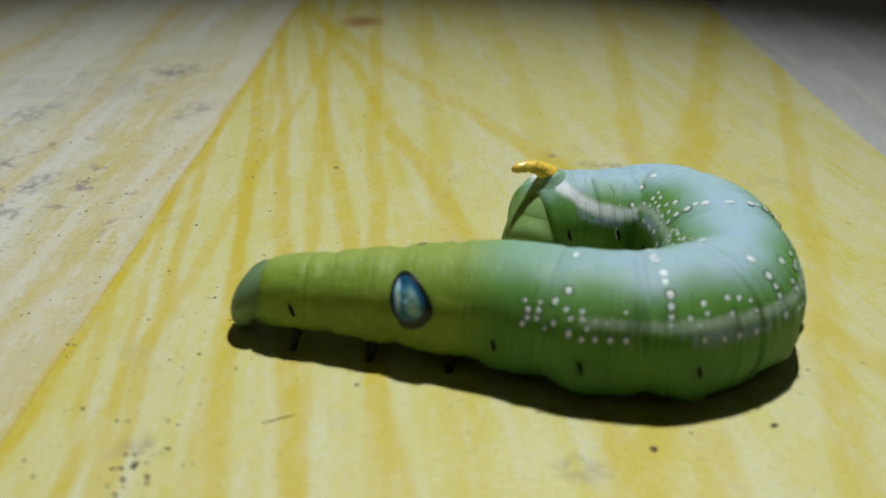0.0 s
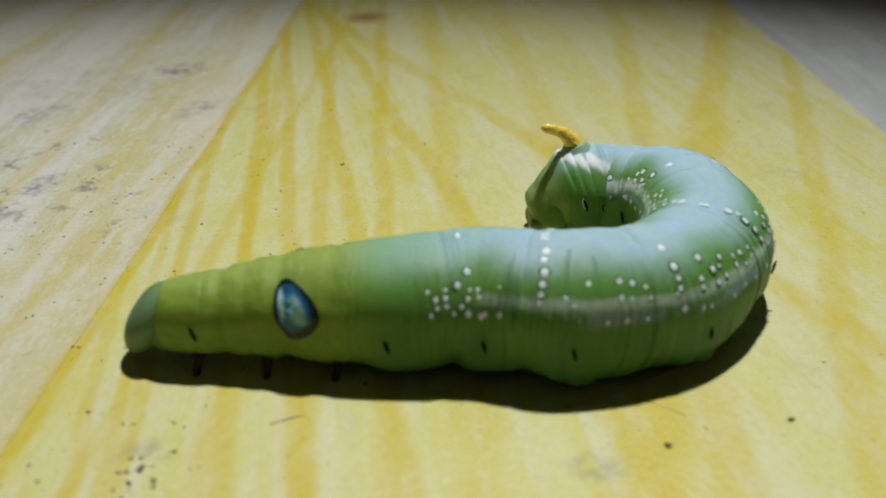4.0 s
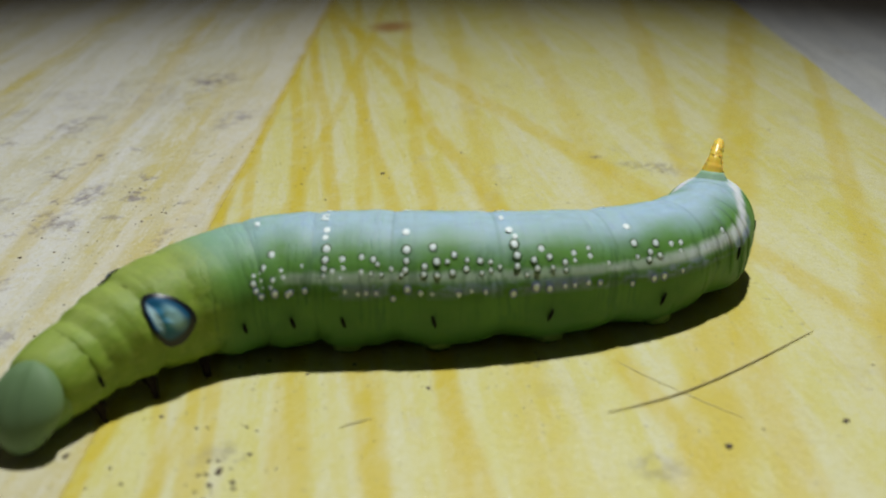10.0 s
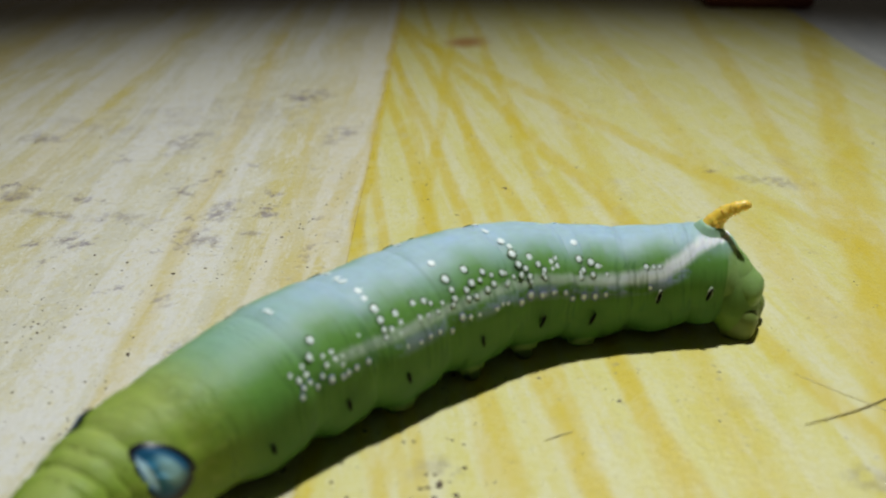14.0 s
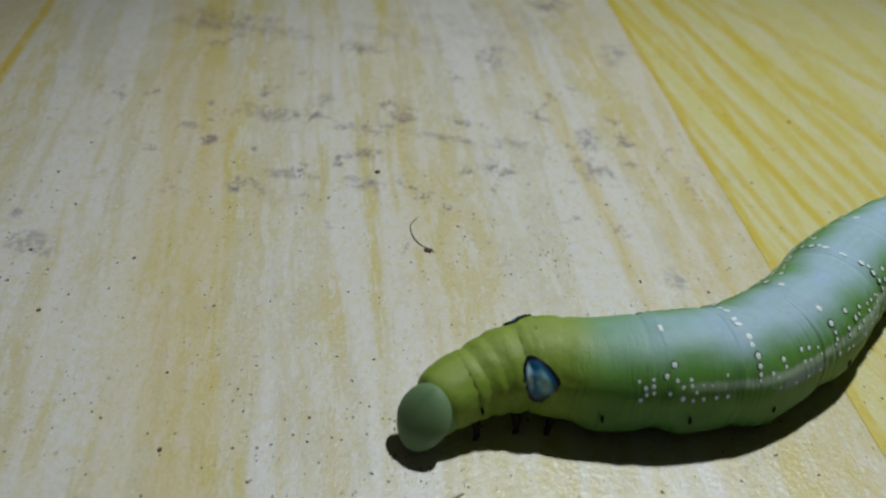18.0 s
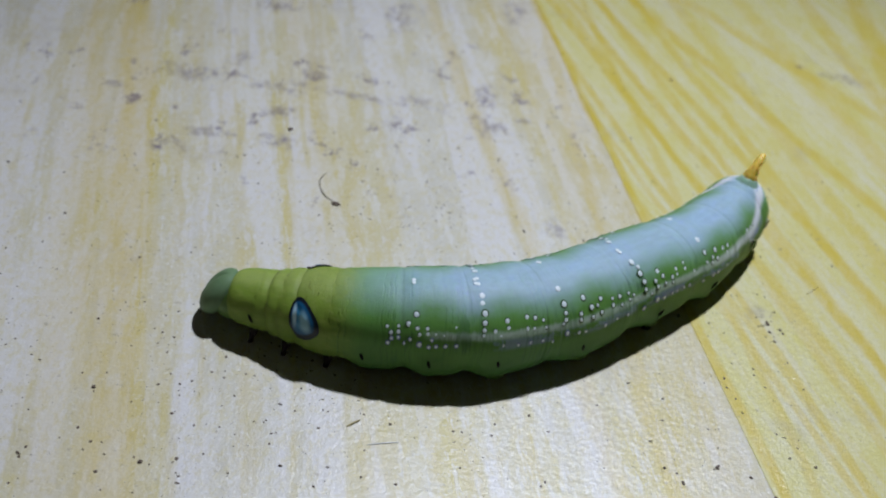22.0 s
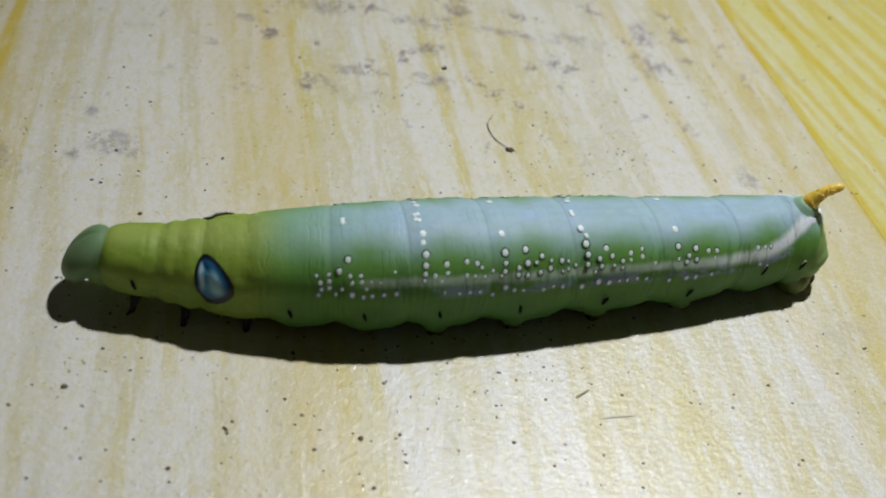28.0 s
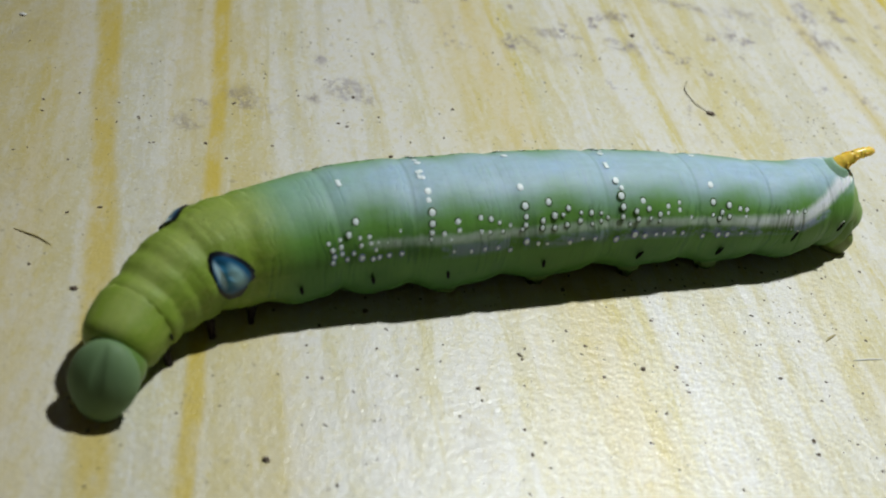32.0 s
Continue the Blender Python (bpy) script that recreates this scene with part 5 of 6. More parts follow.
    walk(station[6], [  # a4
        (0, pose(0.0825, 0.0368, 0.0052)), (0.5, pose(0.0826, 0.0374, 0.0054)), (1, pose(0.0826, 0.0373, 0.0054)), (1.5, pose(0.0816, 0.0372, 0.0054)), (2, pose(0.0803, 0.0367, 0.0051)),
        (2.5, pose(0.0783, 0.0369, 0.0052)), (3, pose(0.0759, 0.0361, 0.0048)), (3.5, pose(0.0762, 0.0349, 0.0048)), (4, pose(0.0757, 0.0351, 0.0051)), (4.5, pose(0.0752, 0.0353, 0.0050)),
        (5, pose(0.0747, 0.0356, 0.0050)), (5.5, pose(0.0742, 0.0358, 0.0047)), (6, pose(0.0716, 0.0356, 0.0047)), (6.5, pose(0.0676, 0.0342, 0.0050)), (7, pose(0.0647, 0.0331, 0.0052)),
        (7.5, pose(0.0641, 0.0335, 0.0051)), (8, pose(0.0639, 0.0344, 0.0052)), (8.5, pose(0.0630, 0.0343, 0.0052)), (9, pose(0.0605, 0.0346, 0.0055)), (9.5, pose(0.0551, 0.0341, 0.0055)),
        (10, pose(0.0520, 0.0325, 0.0053)), (10.5, pose(0.0518, 0.0320, 0.0053)), (11, pose(0.0518, 0.0319, 0.0055)), (11.5, pose(0.0493, 0.0328, 0.0054)), (12, pose(0.0453, 0.0330, 0.0056)),
        (12.5, pose(0.0425, 0.0298, 0.0055)), (13, pose(0.0413, 0.0270, 0.0057)), (13.5, pose(0.0400, 0.0266, 0.0057)), (14, pose(0.0382, 0.0257, 0.0059)), (14.5, pose(0.0365, 0.0243, 0.0059)),
        (15, pose(0.0357, 0.0222, 0.0058)), (15.5, pose(0.0347, 0.0202, 0.0057)), (16, pose(0.0332, 0.0182, 0.0057)), (16.5, pose(0.0318, 0.0169, 0.0061)), (17, pose(0.0301, 0.0129, 0.0057)),
        (17.5, pose(0.0285, 0.0115, 0.0057)), (18, pose(0.0272, 0.0093, 0.0057)), (18.5, pose(0.0244, 0.0071, 0.0057)), (19, pose(0.0198, 0.0042, 0.0057)), (19.5, pose(0.0162, 0.0012, 0.0054)),
        (20, pose(0.0150, 0.0001, 0.0054)), (20.5, pose(0.0147, -0.0000, 0.0053)), (21, pose(0.0147, 0.0002, 0.0054)), (21.5, pose(0.0148, 0.0003, 0.0054)), (22, pose(0.0148, 0.0004, 0.0054)),
        (22.5, pose(0.0147, 0.0004, 0.0054)), (23, pose(0.0146, 0.0003, 0.0054)), (23.5, pose(0.0147, 0.0005, 0.0054)), (24, pose(0.0142, 0.0003, 0.0055)), (24.5, pose(0.0116, -0.0007, 0.0056)),
        (25, pose(0.0069, -0.0014, 0.0057)), (25.5, pose(0.0031, -0.0025, 0.0055)), (26, pose(0.0009, -0.0032, 0.0057)), (26.5, pose(-0.0021, -0.0039, 0.0056)), (27, pose(-0.0064, -0.0046, 0.0057)),
        (27.5, pose(-0.0108, -0.0053, 0.0057)), (28, pose(-0.0151, -0.0060, 0.0057)), (28.5, pose(-0.0194, -0.0067, 0.0058)), (29, pose(-0.0244, -0.0083, 0.0058)), (29.5, pose(-0.0259, -0.0090, 0.0056)),
        (30, pose(-0.0268, -0.0095, 0.0056)), (30.5, pose(-0.0323, -0.0107, 0.0056)), (31, pose(-0.0381, -0.0127, 0.0056)), (31.5, pose(-0.0393, -0.0133, 0.0055)), (32, pose(-0.0391, -0.0136, 0.0057)),
    ])
    walk(station[7], [  # a5
        (0, pose(0.0807, 0.0468, 0.0059)), (0.5, pose(0.0810, 0.0468, 0.0057)), (1, pose(0.0810, 0.0471, 0.0057)), (1.5, pose(0.0810, 0.0470, 0.0056)), (2, pose(0.0806, 0.0470, 0.0057)),
        (2.5, pose(0.0802, 0.0460, 0.0056)), (3, pose(0.0796, 0.0450, 0.0055)), (3.5, pose(0.0796, 0.0450, 0.0054)), (4, pose(0.0794, 0.0445, 0.0053)), (4.5, pose(0.0791, 0.0440, 0.0053)),
        (5, pose(0.0789, 0.0434, 0.0052)), (5.5, pose(0.0786, 0.0429, 0.0051)), (6, pose(0.0769, 0.0420, 0.0050)), (6.5, pose(0.0746, 0.0394, 0.0050)), (7, pose(0.0722, 0.0385, 0.0050)),
        (7.5, pose(0.0723, 0.0385, 0.0052)), (8, pose(0.0719, 0.0390, 0.0054)), (8.5, pose(0.0694, 0.0384, 0.0055)), (9, pose(0.0658, 0.0377, 0.0055)), (9.5, pose(0.0625, 0.0366, 0.0053)),
        (10, pose(0.0604, 0.0358, 0.0051)), (10.5, pose(0.0606, 0.0354, 0.0051)), (11, pose(0.0601, 0.0354, 0.0051)), (11.5, pose(0.0561, 0.0364, 0.0053)), (12, pose(0.0512, 0.0364, 0.0055)),
        (12.5, pose(0.0497, 0.0341, 0.0054)), (13, pose(0.0489, 0.0321, 0.0053)), (13.5, pose(0.0463, 0.0318, 0.0055)), (14, pose(0.0431, 0.0311, 0.0057)), (14.5, pose(0.0412, 0.0296, 0.0056)),
        (15, pose(0.0404, 0.0279, 0.0056)), (15.5, pose(0.0392, 0.0264, 0.0059)), (16, pose(0.0378, 0.0249, 0.0061)), (16.5, pose(0.0361, 0.0241, 0.0065)), (17, pose(0.0348, 0.0204, 0.0057)),
        (17.5, pose(0.0339, 0.0193, 0.0055)), (18, pose(0.0327, 0.0183, 0.0058)), (18.5, pose(0.0295, 0.0146, 0.0056)), (19, pose(0.0256, 0.0100, 0.0053)), (19.5, pose(0.0241, 0.0080, 0.0055)),
        (20, pose(0.0237, 0.0071, 0.0056)), (20.5, pose(0.0236, 0.0072, 0.0056)), (21, pose(0.0236, 0.0074, 0.0056)), (21.5, pose(0.0237, 0.0075, 0.0056)), (22, pose(0.0237, 0.0074, 0.0056)),
        (22.5, pose(0.0237, 0.0075, 0.0057)), (23, pose(0.0236, 0.0074, 0.0057)), (23.5, pose(0.0237, 0.0075, 0.0058)), (24, pose(0.0227, 0.0069, 0.0058)), (24.5, pose(0.0189, 0.0047, 0.0057)),
        (25, pose(0.0144, 0.0023, 0.0056)), (25.5, pose(0.0129, 0.0013, 0.0056)), (26, pose(0.0111, 0.0005, 0.0056)), (26.5, pose(0.0075, -0.0003, 0.0056)), (27, pose(0.0027, -0.0013, 0.0056)),
        (27.5, pose(-0.0020, -0.0022, 0.0056)), (28, pose(-0.0068, -0.0032, 0.0056)), (28.5, pose(-0.0115, -0.0041, 0.0056)), (29, pose(-0.0155, -0.0059, 0.0056)), (29.5, pose(-0.0164, -0.0059, 0.0056)),
        (30, pose(-0.0176, -0.0061, 0.0056)), (30.5, pose(-0.0235, -0.0072, 0.0057)), (31, pose(-0.0289, -0.0094, 0.0056)), (31.5, pose(-0.0296, -0.0096, 0.0057)), (32, pose(-0.0294, -0.0099, 0.0057)),
    ])
    walk(station[8], [  # a6
        (0, pose(0.0757, 0.0533, 0.0050)), (0.5, pose(0.0757, 0.0535, 0.0050)), (1, pose(0.0758, 0.0539, 0.0051)), (1.5, pose(0.0763, 0.0546, 0.0051)), (2, pose(0.0766, 0.0551, 0.0052)),
        (2.5, pose(0.0760, 0.0544, 0.0053)), (3, pose(0.0755, 0.0535, 0.0054)), (3.5, pose(0.0762, 0.0541, 0.0055)), (4, pose(0.0763, 0.0536, 0.0056)), (4.5, pose(0.0764, 0.0530, 0.0058)),
        (5, pose(0.0765, 0.0525, 0.0059)), (5.5, pose(0.0766, 0.0519, 0.0059)), (6, pose(0.0762, 0.0507, 0.0059)), (6.5, pose(0.0764, 0.0482, 0.0055)), (7, pose(0.0764, 0.0455, 0.0050)),
        (7.5, pose(0.0761, 0.0449, 0.0049)), (8, pose(0.0752, 0.0446, 0.0049)), (8.5, pose(0.0732, 0.0429, 0.0046)), (9, pose(0.0709, 0.0414, 0.0043)), (9.5, pose(0.0695, 0.0409, 0.0045)),
        (10, pose(0.0686, 0.0408, 0.0047)), (10.5, pose(0.0688, 0.0404, 0.0047)), (11, pose(0.0680, 0.0400, 0.0046)), (11.5, pose(0.0630, 0.0395, 0.0047)), (12, pose(0.0580, 0.0388, 0.0048)),
        (12.5, pose(0.0573, 0.0376, 0.0049)), (13, pose(0.0568, 0.0364, 0.0050)), (13.5, pose(0.0526, 0.0356, 0.0049)), (14, pose(0.0485, 0.0347, 0.0048)), (14.5, pose(0.0466, 0.0334, 0.0048)),
        (15, pose(0.0450, 0.0320, 0.0049)), (15.5, pose(0.0436, 0.0310, 0.0054)), (16, pose(0.0423, 0.0300, 0.0059)), (16.5, pose(0.0411, 0.0290, 0.0062)), (17, pose(0.0398, 0.0269, 0.0056)),
        (17.5, pose(0.0388, 0.0264, 0.0052)), (18, pose(0.0376, 0.0254, 0.0052)), (18.5, pose(0.0350, 0.0206, 0.0049)), (19, pose(0.0325, 0.0157, 0.0047)), (19.5, pose(0.0314, 0.0141, 0.0048)),
        (20, pose(0.0309, 0.0138, 0.0050)), (20.5, pose(0.0308, 0.0138, 0.0051)), (21, pose(0.0310, 0.0140, 0.0051)), (21.5, pose(0.0311, 0.0141, 0.0051)), (22, pose(0.0311, 0.0141, 0.0050)),
        (22.5, pose(0.0312, 0.0143, 0.0049)), (23, pose(0.0310, 0.0142, 0.0049)), (23.5, pose(0.0305, 0.0141, 0.0050)), (24, pose(0.0292, 0.0130, 0.0050)), (24.5, pose(0.0257, 0.0091, 0.0047)),
        (25, pose(0.0222, 0.0053, 0.0045)), (25.5, pose(0.0212, 0.0051, 0.0048)), (26, pose(0.0197, 0.0052, 0.0052)), (26.5, pose(0.0163, 0.0037, 0.0052)), (27, pose(0.0116, 0.0025, 0.0052)),
        (27.5, pose(0.0069, 0.0013, 0.0051)), (28, pose(0.0023, 0.0000, 0.0051)), (28.5, pose(-0.0024, -0.0012, 0.0050)), (29, pose(-0.0061, -0.0032, 0.0050)), (29.5, pose(-0.0082, -0.0034, 0.0052)),
        (30, pose(-0.0100, -0.0033, 0.0054)), (30.5, pose(-0.0149, -0.0047, 0.0053)), (31, pose(-0.0193, -0.0061, 0.0051)), (31.5, pose(-0.0205, -0.0066, 0.0051)), (32, pose(-0.0204, -0.0067, 0.0052)),
    ])
    walk(station[9], [  # a7
        (0, pose(0.0704, 0.0512, 0.0049)), (0.5, pose(0.0703, 0.0514, 0.0048)), (1, pose(0.0703, 0.0521, 0.0048)), (1.5, pose(0.0707, 0.0540, 0.0048)), (2, pose(0.0711, 0.0557, 0.0048)),
        (2.5, pose(0.0707, 0.0555, 0.0048)), (3, pose(0.0705, 0.0551, 0.0048)), (3.5, pose(0.0697, 0.0560, 0.0048)), (4, pose(0.0706, 0.0565, 0.0048)), (4.5, pose(0.0716, 0.0569, 0.0048)),
        (5, pose(0.0725, 0.0573, 0.0048)), (5.5, pose(0.0734, 0.0578, 0.0048)), (6, pose(0.0739, 0.0576, 0.0048)), (6.5, pose(0.0743, 0.0563, 0.0050)), (7, pose(0.0745, 0.0543, 0.0052)),
        (7.5, pose(0.0743, 0.0529, 0.0051)), (8, pose(0.0744, 0.0514, 0.0050)), (8.5, pose(0.0753, 0.0491, 0.0048)), (9, pose(0.0760, 0.0471, 0.0047)), (9.5, pose(0.0751, 0.0465, 0.0048)),
        (10, pose(0.0739, 0.0464, 0.0049)), (10.5, pose(0.0736, 0.0461, 0.0049)), (11, pose(0.0728, 0.0454, 0.0049)), (11.5, pose(0.0694, 0.0433, 0.0048)), (12, pose(0.0659, 0.0412, 0.0048)),
        (12.5, pose(0.0648, 0.0401, 0.0048)), (13, pose(0.0635, 0.0393, 0.0048)), (13.5, pose(0.0591, 0.0382, 0.0047)), (14, pose(0.0549, 0.0372, 0.0047)), (14.5, pose(0.0527, 0.0363, 0.0047)),
        (15, pose(0.0508, 0.0354, 0.0047)), (15.5, pose(0.0492, 0.0346, 0.0047)), (16, pose(0.0476, 0.0346, 0.0052)), (16.5, pose(0.0461, 0.0334, 0.0053)), (17, pose(0.0446, 0.0322, 0.0048)),
        (17.5, pose(0.0433, 0.0321, 0.0048)), (18, pose(0.0421, 0.0312, 0.0048)), (18.5, pose(0.0402, 0.0268, 0.0048)), (19, pose(0.0384, 0.0223, 0.0049)), (19.5, pose(0.0372, 0.0209, 0.0049)),
        (20, pose(0.0365, 0.0206, 0.0049)), (20.5, pose(0.0364, 0.0204, 0.0049)), (21, pose(0.0365, 0.0204, 0.0049)), (21.5, pose(0.0366, 0.0206, 0.0049)), (22, pose(0.0366, 0.0209, 0.0049)),
        (22.5, pose(0.0366, 0.0215, 0.0049)), (23, pose(0.0364, 0.0216, 0.0049)), (23.5, pose(0.0355, 0.0211, 0.0050)), (24, pose(0.0341, 0.0194, 0.0050)), (24.5, pose(0.0317, 0.0153, 0.0050)),
        (25, pose(0.0292, 0.0113, 0.0049)), (25.5, pose(0.0278, 0.0106, 0.0049)), (26, pose(0.0258, 0.0103, 0.0049)), (26.5, pose(0.0228, 0.0081, 0.0049)), (27, pose(0.0186, 0.0064, 0.0049)),
        (27.5, pose(0.0145, 0.0047, 0.0049)), (28, pose(0.0103, 0.0031, 0.0049)), (28.5, pose(0.0061, 0.0014, 0.0049)), (29, pose(0.0034, -0.0011, 0.0049)), (29.5, pose(-0.0004, -0.0016, 0.0049)),
        (30, pose(-0.0033, -0.0020, 0.0049)), (30.5, pose(-0.0071, -0.0029, 0.0048)), (31, pose(-0.0101, -0.0039, 0.0048)), (31.5, pose(-0.0117, -0.0042, 0.0048)), (32, pose(-0.0125, -0.0042, 0.0049)),
    ])
    walk(station[10], [  # a8
        (0, pose(0.0657, 0.0497, 0.0046)), (0.5, pose(0.0657, 0.0497, 0.0046)), (1, pose(0.0657, 0.0502, 0.0046)), (1.5, pose(0.0659, 0.0522, 0.0047)), (2, pose(0.0662, 0.0540, 0.0048)),
        (2.5, pose(0.0658, 0.0539, 0.0048)), (3, pose(0.0659, 0.0536, 0.0048)), (3.5, pose(0.0648, 0.0543, 0.0048)), (4, pose(0.0664, 0.0553, 0.0049)), (4.5, pose(0.0680, 0.0563, 0.0049)),
        (5, pose(0.0697, 0.0573, 0.0049)), (5.5, pose(0.0713, 0.0583, 0.0050)), (6, pose(0.0725, 0.0586, 0.0050)), (6.5, pose(0.0724, 0.0591, 0.0050)), (7, pose(0.0722, 0.0590, 0.0049)),
        (7.5, pose(0.0728, 0.0581, 0.0046)), (8, pose(0.0739, 0.0565, 0.0044)), (8.5, pose(0.0757, 0.0541, 0.0046)), (9, pose(0.0770, 0.0520, 0.0049)), (9.5, pose(0.0764, 0.0512, 0.0049)),
        (10, pose(0.0752, 0.0509, 0.0049)), (10.5, pose(0.0748, 0.0507, 0.0050)), (11, pose(0.0742, 0.0497, 0.0050)), (11.5, pose(0.0730, 0.0461, 0.0049)), (12, pose(0.0715, 0.0425, 0.0048)),
        (12.5, pose(0.0703, 0.0415, 0.0047)), (13, pose(0.0685, 0.0411, 0.0046)), (13.5, pose(0.0643, 0.0398, 0.0046)), (14, pose(0.0602, 0.0386, 0.0047)), (14.5, pose(0.0578, 0.0381, 0.0047)),
        (15, pose(0.0557, 0.0376, 0.0046)), (15.5, pose(0.0537, 0.0373, 0.0046)), (16, pose(0.0519, 0.0370, 0.0046)), (16.5, pose(0.0501, 0.0367, 0.0045)), (17, pose(0.0483, 0.0363, 0.0045)),
        (17.5, pose(0.0469, 0.0363, 0.0045)), (18, pose(0.0456, 0.0354, 0.0045)), (18.5, pose(0.0433, 0.0314, 0.0046)), (19, pose(0.0411, 0.0273, 0.0048)), (19.5, pose(0.0400, 0.0257, 0.0049)),
        (20, pose(0.0394, 0.0251, 0.0049)), (20.5, pose(0.0393, 0.0249, 0.0049)), (21, pose(0.0395, 0.0250, 0.0049)), (21.5, pose(0.0396, 0.0252, 0.0049)), (22, pose(0.0397, 0.0255, 0.0049)),
        (22.5, pose(0.0398, 0.0261, 0.0049)), (23, pose(0.0396, 0.0264, 0.0049)), (23.5, pose(0.0388, 0.0257, 0.0049)), (24, pose(0.0374, 0.0239, 0.0049)), (24.5, pose(0.0353, 0.0197, 0.0050)),
        (25, pose(0.0330, 0.0156, 0.0050)), (25.5, pose(0.0316, 0.0145, 0.0050)), (26, pose(0.0296, 0.0138, 0.0049)), (26.5, pose(0.0272, 0.0112, 0.0049)), (27, pose(0.0233, 0.0090, 0.0049)),
        (27.5, pose(0.0195, 0.0069, 0.0048)), (28, pose(0.0157, 0.0047, 0.0048)), (28.5, pose(0.0118, 0.0025, 0.0048)), (29, pose(0.0097, 0.0006, 0.0048)), (29.5, pose(0.0059, 0.0004, 0.0047)),
        (30, pose(0.0026, 0.0002, 0.0047)), (30.5, pose(-0.0008, -0.0010, 0.0047)), (31, pose(-0.0036, -0.0020, 0.0047)), (31.5, pose(-0.0055, -0.0019, 0.0047)), (32, pose(-0.0067, -0.0014, 0.0048)),
    ])
    walk(station[11], [  # rear
        (0, pose(0.0643, 0.0465, 0.0037)), (0.5, pose(0.0641, 0.0466, 0.0037)), (1, pose(0.0639, 0.0472, 0.0037)), (1.5, pose(0.0635, 0.0494, 0.0037)), (2, pose(0.0631, 0.0515, 0.0036)),
        (2.5, pose(0.0625, 0.0516, 0.0035)), (3, pose(0.0625, 0.0518, 0.0035)), (3.5, pose(0.0613, 0.0526, 0.0035)), (4, pose(0.0633, 0.0544, 0.0035)), (4.5, pose(0.0653, 0.0563, 0.0034)),
        (5, pose(0.0673, 0.0581, 0.0034)), (5.5, pose(0.0693, 0.0599, 0.0034)), (6, pose(0.0707, 0.0607, 0.0034)), (6.5, pose(0.0703, 0.0603, 0.0034)), (7, pose(0.0697, 0.0589, 0.0035)),
        (7.5, pose(0.0708, 0.0571, 0.0035)), (8, pose(0.0725, 0.0555, 0.0036)), (8.5, pose(0.0749, 0.0551, 0.0039)), (9, pose(0.0768, 0.0551, 0.0041)), (9.5, pose(0.0763, 0.0552, 0.0040)),
        (10, pose(0.0753, 0.0544, 0.0039)), (10.5, pose(0.0755, 0.0509, 0.0038)), (11, pose(0.0759, 0.0469, 0.0037)), (11.5, pose(0.0758, 0.0443, 0.0036)), (12, pose(0.0752, 0.0424, 0.0036)),
        (12.5, pose(0.0741, 0.0417, 0.0035)), (13, pose(0.0721, 0.0411, 0.0035)), (13.5, pose(0.0680, 0.0394, 0.0035)), (14, pose(0.0639, 0.0382, 0.0036)), (14.5, pose(0.0614, 0.0381, 0.0036)),
        (15, pose(0.0591, 0.0382, 0.0037)), (15.5, pose(0.0569, 0.0384, 0.0037)), (16, pose(0.0548, 0.0387, 0.0037)), (16.5, pose(0.0529, 0.0390, 0.0038)), (17, pose(0.0509, 0.0391, 0.0038)),
        (17.5, pose(0.0495, 0.0393, 0.0038)), (18, pose(0.0481, 0.0384, 0.0038)), (18.5, pose(0.0457, 0.0342, 0.0038)), (19, pose(0.0434, 0.0298, 0.0038)), (19.5, pose(0.0421, 0.0282, 0.0038)),
        (20, pose(0.0414, 0.0277, 0.0037)), (20.5, pose(0.0413, 0.0275, 0.0037)), (21, pose(0.0414, 0.0276, 0.0037)), (21.5, pose(0.0416, 0.0278, 0.0037)), (22, pose(0.0418, 0.0280, 0.0037)),
        (22.5, pose(0.0420, 0.0285, 0.0037)), (23, pose(0.0420, 0.0286, 0.0037)), (23.5, pose(0.0416, 0.0274, 0.0035)), (24, pose(0.0405, 0.0251, 0.0034)), (24.5, pose(0.0383, 0.0209, 0.0035)),
        (25, pose(0.0357, 0.0169, 0.0037)), (25.5, pose(0.0341, 0.0152, 0.0036)), (26, pose(0.0321, 0.0140, 0.0035)), (26.5, pose(0.0293, 0.0112, 0.0035)), (27, pose(0.0255, 0.0088, 0.0036)),
        (27.5, pose(0.0217, 0.0063, 0.0037)), (28, pose(0.0180, 0.0039, 0.0037)), (28.5, pose(0.0142, 0.0015, 0.0038)), (29, pose(0.0136, 0.0002, 0.0038)), (29.5, pose(0.0094, 0.0004, 0.0036)),
        (30, pose(0.0058, 0.0006, 0.0034)), (30.5, pose(0.0026, -0.0008, 0.0036)), (31, pose(0.0001, -0.0021, 0.0039)), (31.5, pose(-0.0020, -0.0018, 0.0038)), (32, pose(-0.0034, -0.0011, 0.0036)),
    ])
    times = [i / 2 for i in range(65)]
    spine = []
    for ob in station:
        keys = ob.animation_data
        curves = keys.action.layers[0].strips[0].channelbag(keys.action_slot).fcurves
        spine.append([Vector([c.evaluate(frame(t)) for c in curves if c.data_path == "location"]) for t in times])
    for ob in station:
        bpy.data.objects.remove(ob)

    middle = [spine[5][i].copy() for i in range(65)]
    walk(caterpillar, [(t, Matrix.Translation((m.x, m.y, 0))) for t, m in zip(times, middle)])

    def ride(u, i):
        """The pose on the spine at u: x to the tail, y to the right side, z up."""
        nodes = [s[i] for s in spine]
        p = between(nodes, u)
        d = (between(nodes, min(u + 0.15, 11.0)) - between(nodes, max(u - 0.15, 0.0))).normalized()
        side = Vector((0, 0, 1)).cross(d).normalized()
        up = d.cross(side)
        m = Matrix((d, side, up)).transposed().to_4x4()
        m.translation = p - Vector((middle[i].x, middle[i].y, 0))
        return m

    for u, ob in folds.items():
        walk(ob, [(t, ride(u, i)) for i, t in enumerate(times)])
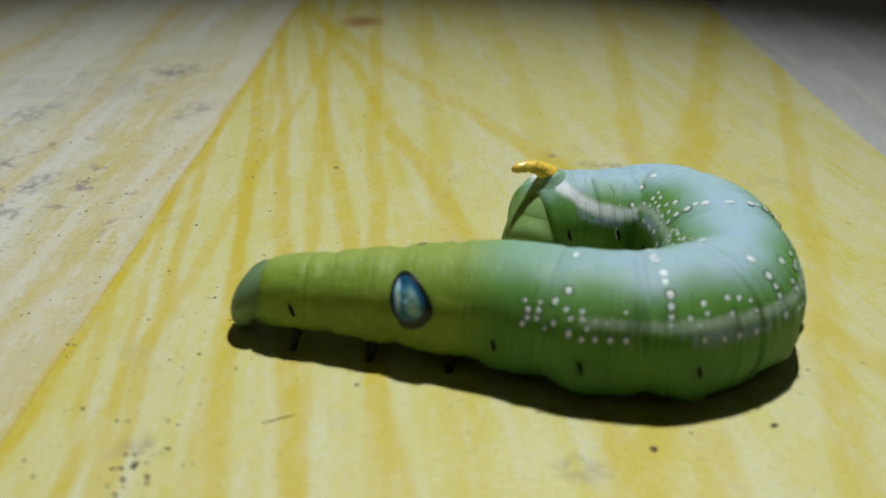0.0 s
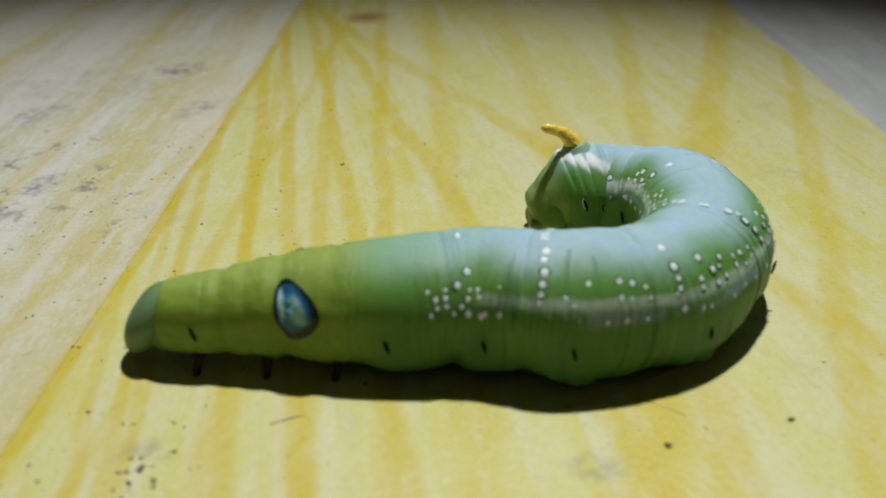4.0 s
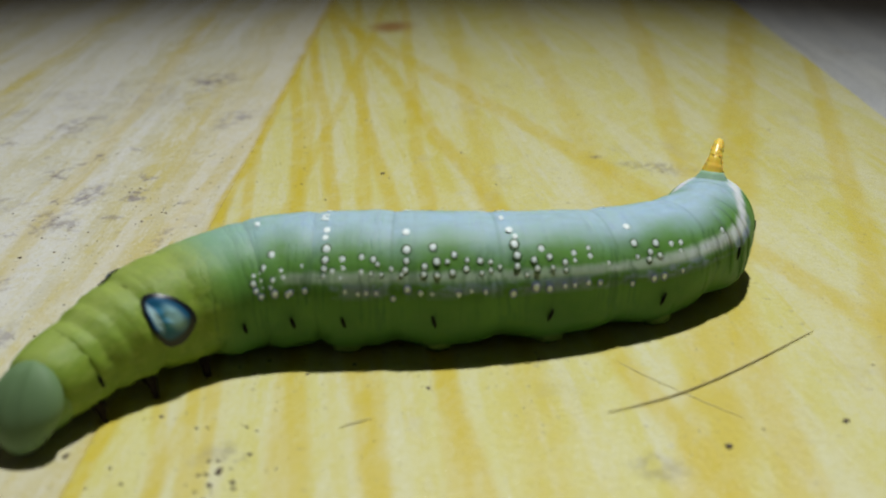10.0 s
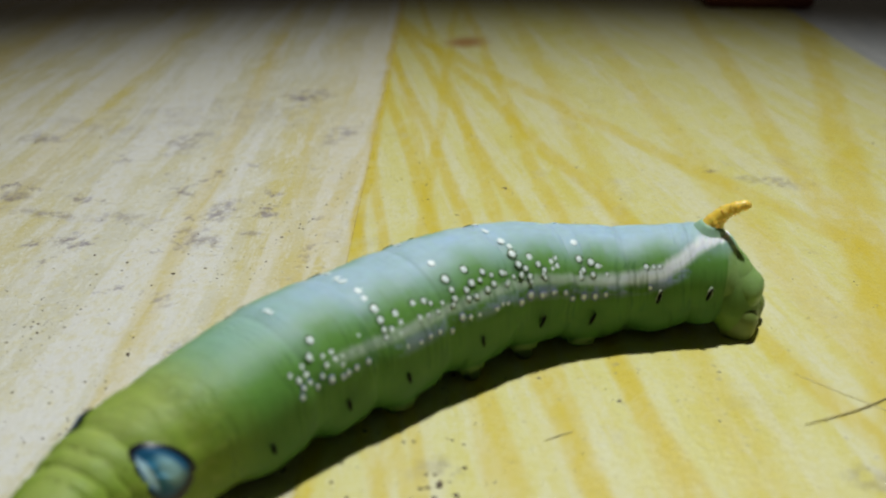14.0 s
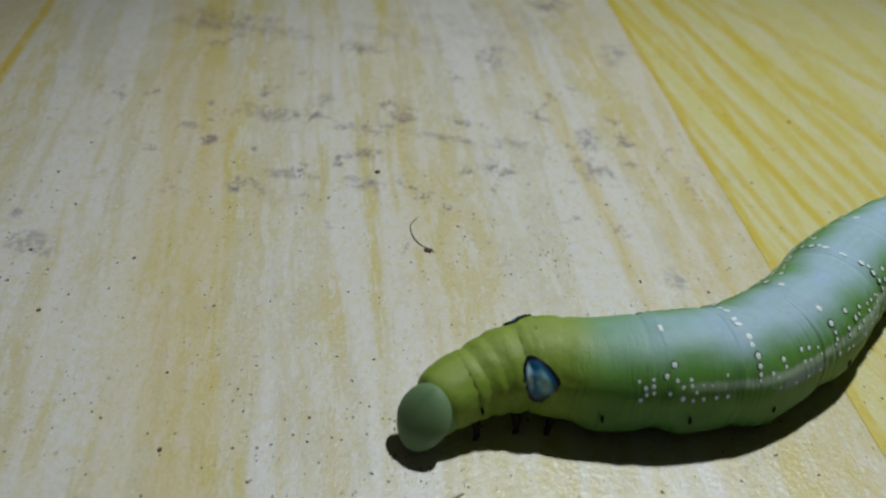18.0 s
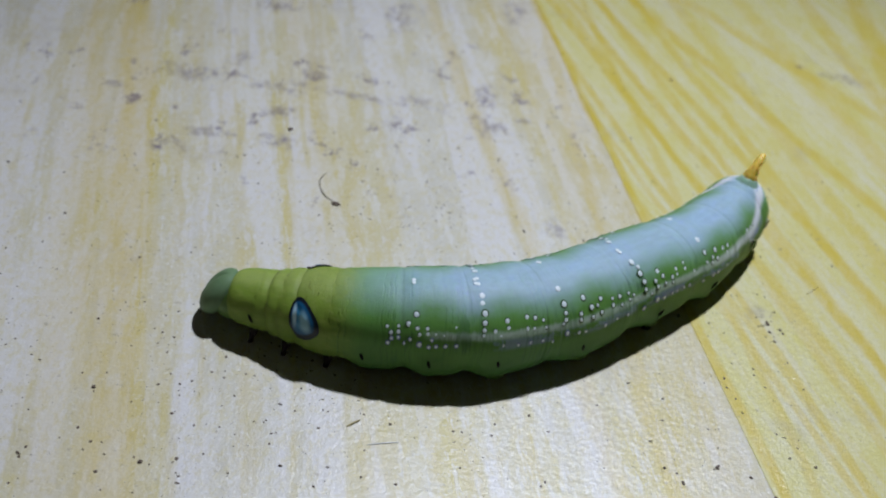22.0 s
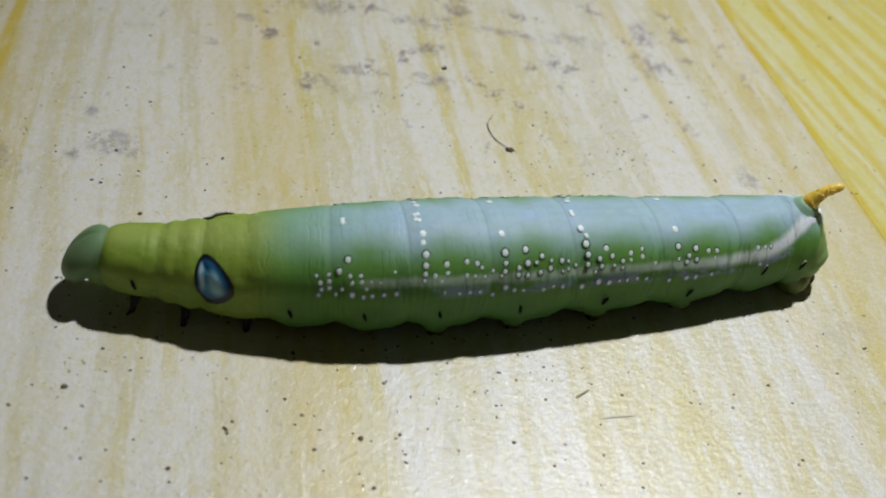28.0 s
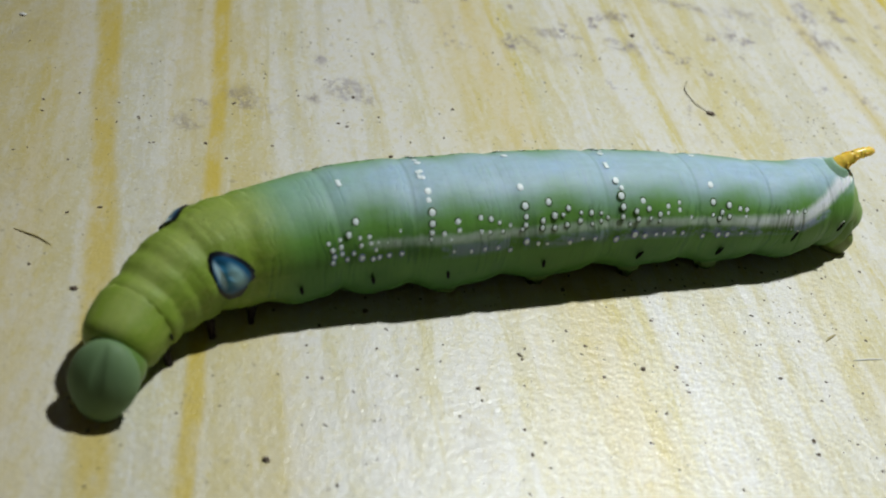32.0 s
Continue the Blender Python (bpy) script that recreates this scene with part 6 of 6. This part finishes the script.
    walk(rear, [(t, ride(10.68, i)) for i, t in enumerate(times)])
    sway = [(0, 20), (3, 10), (6, -4), (9, -6), (14, 0), (20, -8), (24, -16), (26.5, -16), (29, 0), (30, 10), (32, 8)]
    seat = tail_horn.location.copy()
    walk(tail_horn, [(t, Matrix.Translation(seat) @ pose(0, 0, 0, 0, a, 0)) for t, a in sway])
    walk(head, [(t, ride(0.0, i)) for i, t in enumerate(times)])


motions()
